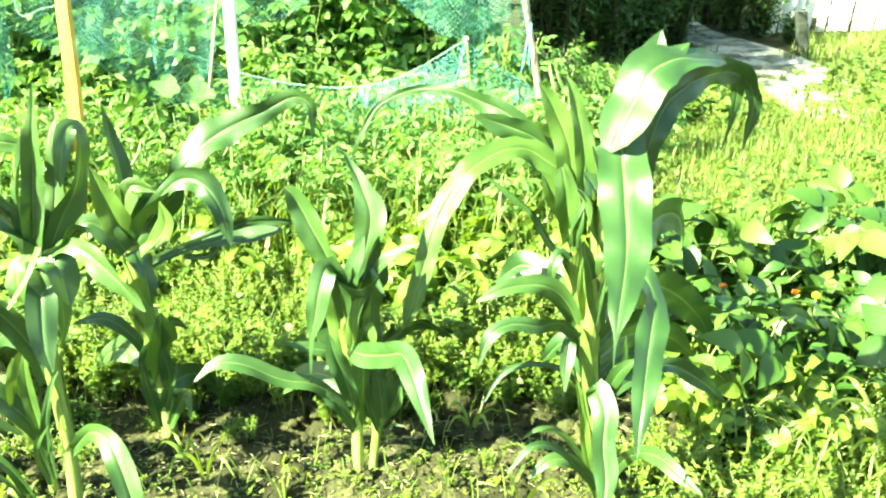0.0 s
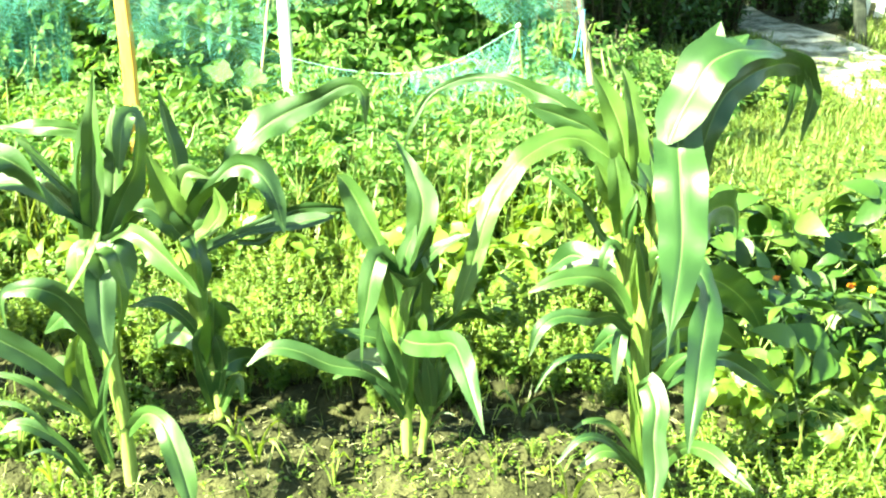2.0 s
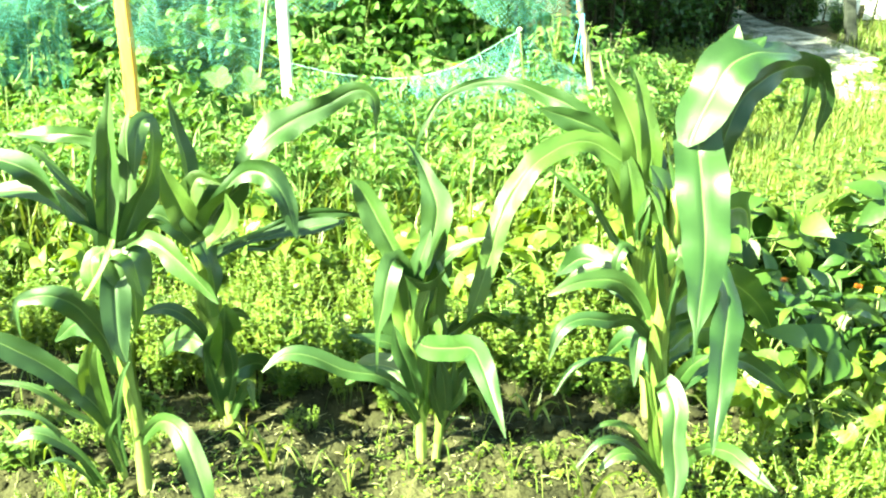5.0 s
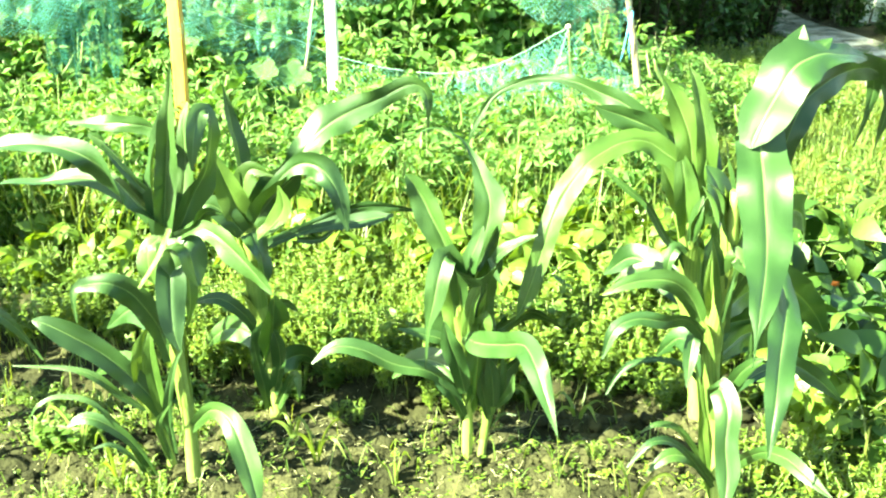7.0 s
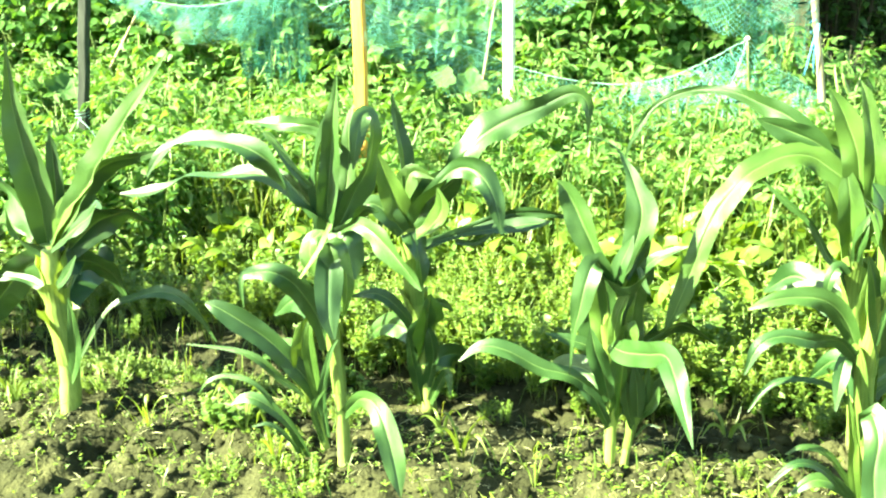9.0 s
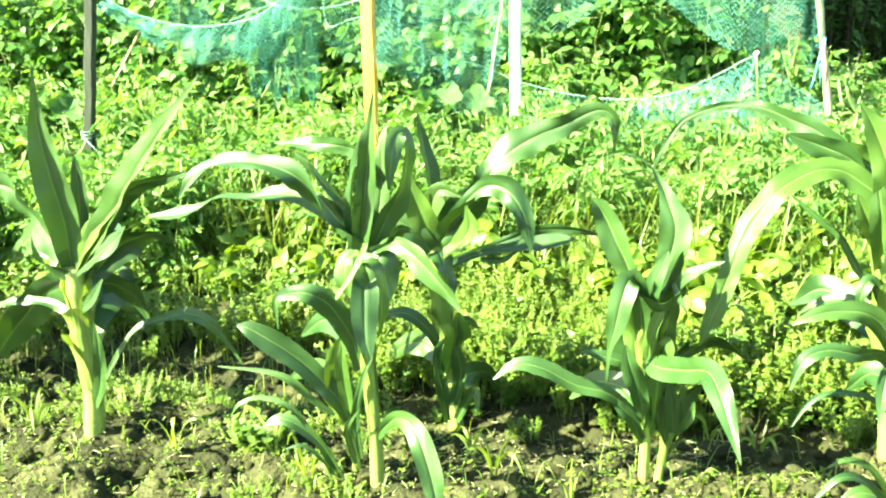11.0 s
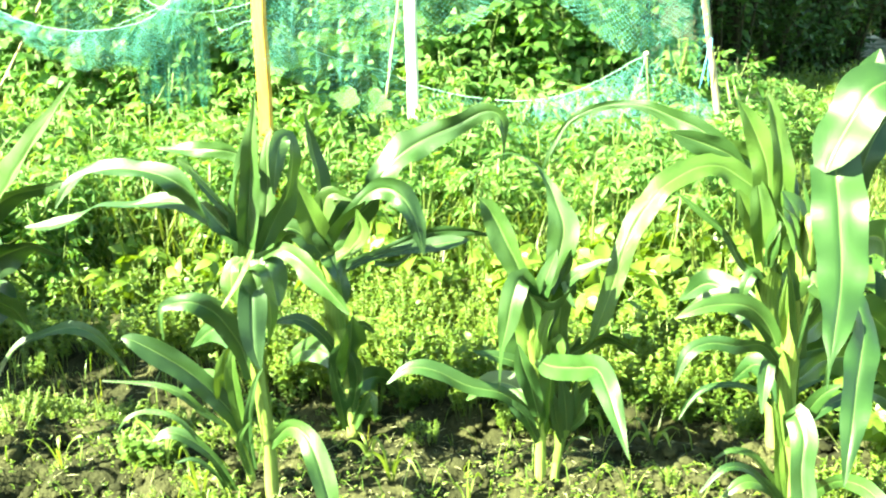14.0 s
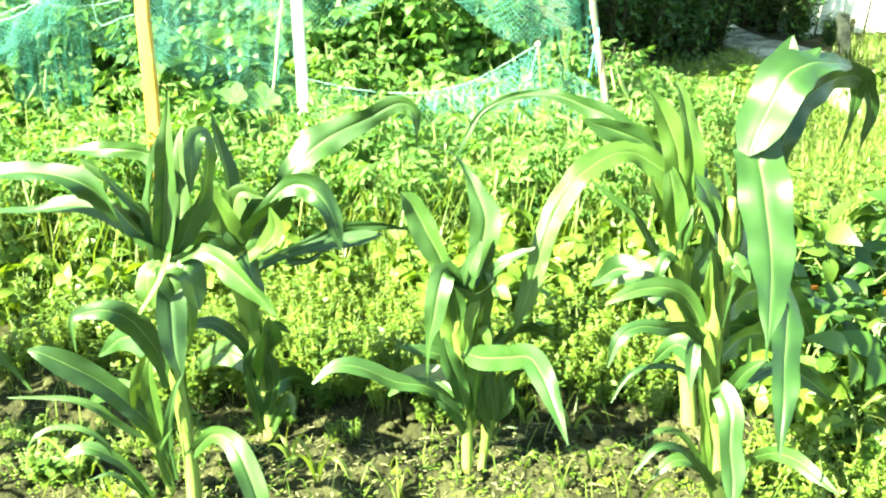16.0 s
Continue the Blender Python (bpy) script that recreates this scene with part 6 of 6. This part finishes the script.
for k, (x, y, turn, size) in enumerate(((-0.62, 2.16, 40, 0.13), (-0.40, 2.08, 110, 0.11), (0.08, 2.42, 20, 0.10), (-0.72, 2.32, 190, 0.09), (-1.10, 2.00, 60, 0.15), (-1.25, 2.12, 150, 0.14), (0.02, 2.10, 80, 0.12), (-0.05, 2.5, 200, 0.10), (0.95, 2.20, 10, 0.16), (1.12, 2.25, 70, 0.18), (1.30, 2.10, 130, 0.2), (1.25, 2.35, 220, 0.18), (1.42, 2.3, 300, 0.2), (1.38, 2.02, 15, 0.16), (1.18, 1.98, 95, 0.13), (1.5, 2.16, 160, 0.2), (1.06, 2.27, 40, 0.22), (1.14, 2.18, 200, 0.24), (1.22, 2.26, 120, 0.24), (0.99, 2.2, 310, 0.2), (-1.55, 2.1, 280, 0.12), (0.20, 2.0, 33, 0.13), (-2.1, 2.2, 10, 0.14))):
    grass_tuft((x, y), turn, size, k)


def seedlings():
    rng = random.Random(8)
    soup = Soup()
    n = 0
    while n < 2200:
        x, y = rng.uniform(-2.8, 1.2), rng.gauss(2.15, 0.3)
        if not 1.7 < y < 2.8 or not not_bare(x, y) or noise.noise((x * 3, y * 3, 1.0)) < rng.uniform(-0.5, 0.4):
            continue
        n += 1
        z = ground_height(x, y)
        for k in range(rng.choice((2, 3, 4))):
            leaflet(soup, Vector((x, y, z + rng.uniform(0.004, 0.018))), heading(rng, rng.uniform(0, 0.7)), sky_up(rng, 0.3), rng.uniform(0.008, 0.018), rng.uniform(0.004, 0.008), LANCE, 0.1, 0.2)
    tagged(mesh_part("seedlings", soup.mesh("seedlings", M_WEED)), "tiny weed seedlings on the soil", "seedlings", kind="stuff")


seedlings()


def straw_litter():
    rng = random.Random(12)
    soup = Soup()
    for k in range(2200):
        x, y = rng.uniform(-2.6, 1.0), rng.gauss(2.32, 0.27)
        z = ground_height(x, y) + 0.004
        c, ln = rng.uniform(0, 6.28), 0.006 + 0.05 * rng.random() ** 3
        d = Vector((math.cos(c), math.sin(c), rng.uniform(-0.1, 0.25))) * ln
        tube(soup, [Vector((x, y, z)), Vector((x, y, z)) + d * 0.5 + Vector((0, 0, 0.002)), Vector((x, y, z)) + d], [0.0008, 0.0012, 0.0006], 4)
    tagged(mesh_part("straw_litter", soup.mesh("straw_litter", M_STRAW)), "pale dry straw bits on dark soil", "litter", kind="stuff")


straw_litter()


# flowers among the beans
def flower(at, mat, label, petals=12, size=0.014):
    rng = random.Random(int(at[0] * 1000))
    ob = empty("flower", (at[0], at[1], ground_height(at[0], at[1])), label, "flower", "flowers among the beans")
    top = Vector((0.02, -0.02, at[2]))
    soup = Soup()
    tube(soup, [Vector((0, 0, -0.02)), top * 0.5 + Vector((0.012, 0, 0)), top], [0.003, 0.0025, 0.002], 5)
    mesh_part("stem", soup.mesh("stem", M_STEM), None, ob)
    soup = Soup()
    lump(soup, Vector((0, 0, 0)), 0.005, 3)
    head = mesh_part("flower_head", soup.mesh("flower_head", mat), None, ob)
    head.location = top + Vector((0, 0, 0.004))
    soup = Soup()
    leaflet(soup, Vector((0, 0, 0)), Vector((1, 0, 0.25)), Vector((0, 0, 1)), size, size * 0.42, ROUND, 0.2, 0.1)
    petal_mesh = soup.mesh("petal", mat)
    for ring in range(2):
        for k in range(petals):
            petal = mesh_part("petal", petal_mesh, None, head)
            petal.matrix_basis = pose(0, 0, 0.002 * ring, -12, -22 * ring, 360 * (k + 0.5 * ring) / petals + rng.uniform(-6, 6))


flower((0.86, 2.86, 0.25), M_PETAL, "small orange marigold among the beans")
flower((1.08, 2.84, 0.25), M_PETAL, "orange marigold half hidden by leaves")
flower((1.13, 2.80, 0.24), M_YELLOW, "yellow marigold beside an orange one")
flower((-2.10, 4.1, 0.42), M_PETAL, "small orange flower among the peas")
flower((-1.55, 3.1, 0.16), M_YELLOW, "small yellow flower in the weeds")

# hedge and shrubs behind
bushes = [shrub(100 + i, 1.5 + 0.25 * i, 0.65, M_HEDGE, "dense dark green shrub behind the beans", 0.085, 26, 80) for i in range(4)]
for k, (x, y) in enumerate(((-5.6, 7.3), (-4.6, 7.6), (-3.6, 7.3), (-2.7, 7.6), (-1.8, 7.3), (-0.9, 7.6), (0.0, 7.3), (0.75, 7.7), (2.0, 10.4), (2.7, 11.0), (3.5, 11.4), (4.4, 11.6), (5.4, 11.8), (1.3, 10.0), (6.3, 11.0))):
    copy_thing(bushes[k % 4], pose(x, y, ground_height(x, y), 0, 0, 77 * k))


def shade_tree(seed, at):
    """A small garden tree added for its shade: forked trunk leaning sunwards and a wide leafy crown, out of view well
    above the beans.
    """
    rng = random.Random(seed)
    ob = empty("tree", (at[0], at[1], ground_height(*at)), "small leafy tree behind the beans, unseen crown added for shade", "tree", "trees behind the garden")
    wood, green = Soup(), Soup()
    fork = Vector((rng.gauss(-0.55, 0.05), rng.gauss(-0.95, 0.05), 1.5))
    tube(wood, [Vector((0, 0, -0.05)), fork * 0.5 + Vector((0.03, 0, 0)), fork], [0.045, 0.04, 0.034], 10)
    mesh_part("trunk", wood.mesh("trunk", M_TWIG), None, ob)
    for k in range(9):
        c = k * 2.4 + rng.uniform(-0.3, 0.3)
        end = fork + Vector((math.cos(c) * rng.uniform(0.4, 0.95), math.sin(c) * rng.uniform(0.4, 0.9), rng.uniform(0.5, 1.5)))
        mid = fork.lerp(end, 0.5) + Vector((0, 0, 0.12))
        limb = Soup()
        tube(limb, [fork, mid, end], [0.032, 0.02, 0.007], 6)
        mesh_part("limb", limb.mesh("limb", M_TWIG), None, ob)
        for j in range(180):
            base = fork.lerp(mid, 0.6 + 0.4 * rng.random()) if rng.random() < 0.25 else mid.lerp(end, rng.random())
            leaflet(green, base + Vector((rng.gauss(0, 0.17), rng.gauss(0, 0.17), rng.gauss(0.02, 0.14))), heading(rng, rng.uniform(-0.6, 0.4)), sky_up(rng, 0.5), rng.uniform(0.06, 0.11), rng.uniform(0.035, 0.055), OVATE, 0.25, 0.2)
    tagged(mesh_part("crown", green.mesh("crown", M_HEDGE), None, ob), kind="stuff")


# crowns stay above the view; they are placed to darken the hedge
for k, at in enumerate(((-0.3, 7.45), (0.15, 7.5), (-0.75, 7.75), (0.0, 8.05))):
    shade_tree(k, at)

tall = [shrub(110 + i, 2.3, 0.75, M_HEDGE, "tall dark shrub that shades the path", 0.085, 40, 90) for i in range(2)]
for k, (x, y) in enumerate(((1.45, 8.9), (1.9, 9.3), (0.85, 8.6), (2.1, 9.9))):
    copy_thing(tall[k % 2], pose(x, y, ground_height(x, y), 0, 0, 61 * k)).scale = (1.0, 1.0, 0.6 if x > 1.8 else 0.85)
low_dark = [shrub(115 + i, 0.75, 0.4, M_HEDGE, "low dark undergrowth beside the path", 0.07, 24, 70) for i in range(2)]
for k, (x, y) in enumerate(((1.6, 8.7), (1.75, 9.1), (1.8, 9.6), (1.85, 10.1), (1.2, 8.3), (2.75, 11.3), (3.1, 9.4), (2.95, 9.9), (2.8, 10.4))):
    copy_thing(low_dark[k % 2], pose(x, y, ground_height(x, y), 0, 0, 43 * k)).scale = (0.4, 0.4, 0.4) if x > 3 else (0.8, 0.8, 1.0)
retire(bushes + tall + low_dark)
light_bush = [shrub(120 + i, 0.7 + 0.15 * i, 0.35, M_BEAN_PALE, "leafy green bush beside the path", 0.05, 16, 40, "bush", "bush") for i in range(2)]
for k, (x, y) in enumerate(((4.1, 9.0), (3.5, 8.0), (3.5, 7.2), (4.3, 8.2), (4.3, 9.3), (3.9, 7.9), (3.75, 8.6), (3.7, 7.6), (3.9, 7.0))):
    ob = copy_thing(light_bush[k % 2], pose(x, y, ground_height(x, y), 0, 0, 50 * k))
    if x > 2:
        ob.scale = (0.6, 0.6, 0.42)
retire(light_bush)
narrow_bush = shrub(130, 0.72, 0.3, M_CLIMB, "narrow-leaved green bush at the hedge's foot", 0.05, 26, 40, "bush", "bush")
for x, y, turn in ((0.72, 6.6, 0), (0.62, 6.2, 150)):
    copy_thing(narrow_bush, pose(x, y, ground_height(x, y), 0, 0, turn)).scale = (0.7, 0.7, 0.7)
retire([narrow_bush])

# path, fence, post and log at the garden's end
bm = bmesh.new()
edges = [(2.25, 2.75, 6.1), (2.16, 2.9, 6.7), (2.12, 2.98, 7.3), (2.18, 3.0, 7.9), (2.24, 2.98, 8.4), (2.2, 2.9, 9.0), (2.12, 2.78, 9.6), (2.08, 2.68, 10.3), (2.05, 2.6, 11.2)]
last = None
for x0, x1, y in edges:
    row = [bm.verts.new((x0 + (x1 - x0) * i / 12 + 0.13 * noise.noise((i * 0.6, y * 1.7, 2.0)), y + 0.06 * math.sin(3 * i + y), -0.018 + 0.022 * noise.noise((i * 0.9, y * 3.1, 1.0)) - 0.02 * (i in (0, 12)))) for i in range(13)]
    if last:
        for i in range(12):
            bm.faces.new((last[i], last[i + 1], row[i + 1], row[i])).smooth = True
    last = row
tagged(part("path", bm, M_GRAVEL), "pale gravel garden path in dappled light", "path", kind="structure")


def plank_fence(at, count, lean, label):
    ob = empty("fence", at, label, "fence", "fences at the path's end")
    rng = random.Random(count)
    for z in (0.35, 0.95):
        bm = bmesh.new()
        bmesh.ops.create_cube(bm, size=1, matrix=pose(0.0585 * count, 0.04, z) @ Matrix.Diagonal((0.117 * count, 0.04, 0.07, 1)))
        part("rail", bm, M_FENCE, ob)
    for k in range(count):
        bm = bmesh.new()
        w, h = rng.uniform(0.085, 0.11), rng.uniform(1.15, 1.3)
        bmesh.ops.create_cube(bm, size=1, matrix=pose(0.117 * k, 0.012 * (k % 2), h / 2 - 0.03, 0, rng.gauss(lean, 2.0), 0) @ Matrix.Diagonal((w, 0.022, h, 1)))
        bmesh.ops.bevel(bm, geom=bm.edges[:], offset=0.004, segments=1, affect="EDGES")
        part("board", bm, M_FENCE, ob)


plank_fence((3.45, 11.2, 0), 6, 1.0, "whitewashed plank fence behind the shrubs")
plank_fence((3.2, 10.05, 0), 23, 9.0, "leaning whitewashed plank fence beside the path")
stake("fence_post", (3.02, 8.77, 0), (2.97, 8.77, 0.34), 0.09, 0.08, M_POST_GREY, "short grey wooden post beside the path")
log = Soup()
tube(log, [Vector((2.86, 10.8, 0.03)), Vector((2.96, 10.85, 0.13)), Vector((3.08, 10.9, 0.26))], [0.05, 0.048, 0.045], 10)
tagged(mesh_part("log", log.mesh("log", M_ROCK)), "pale bare log leaning in the shrubs", "log")
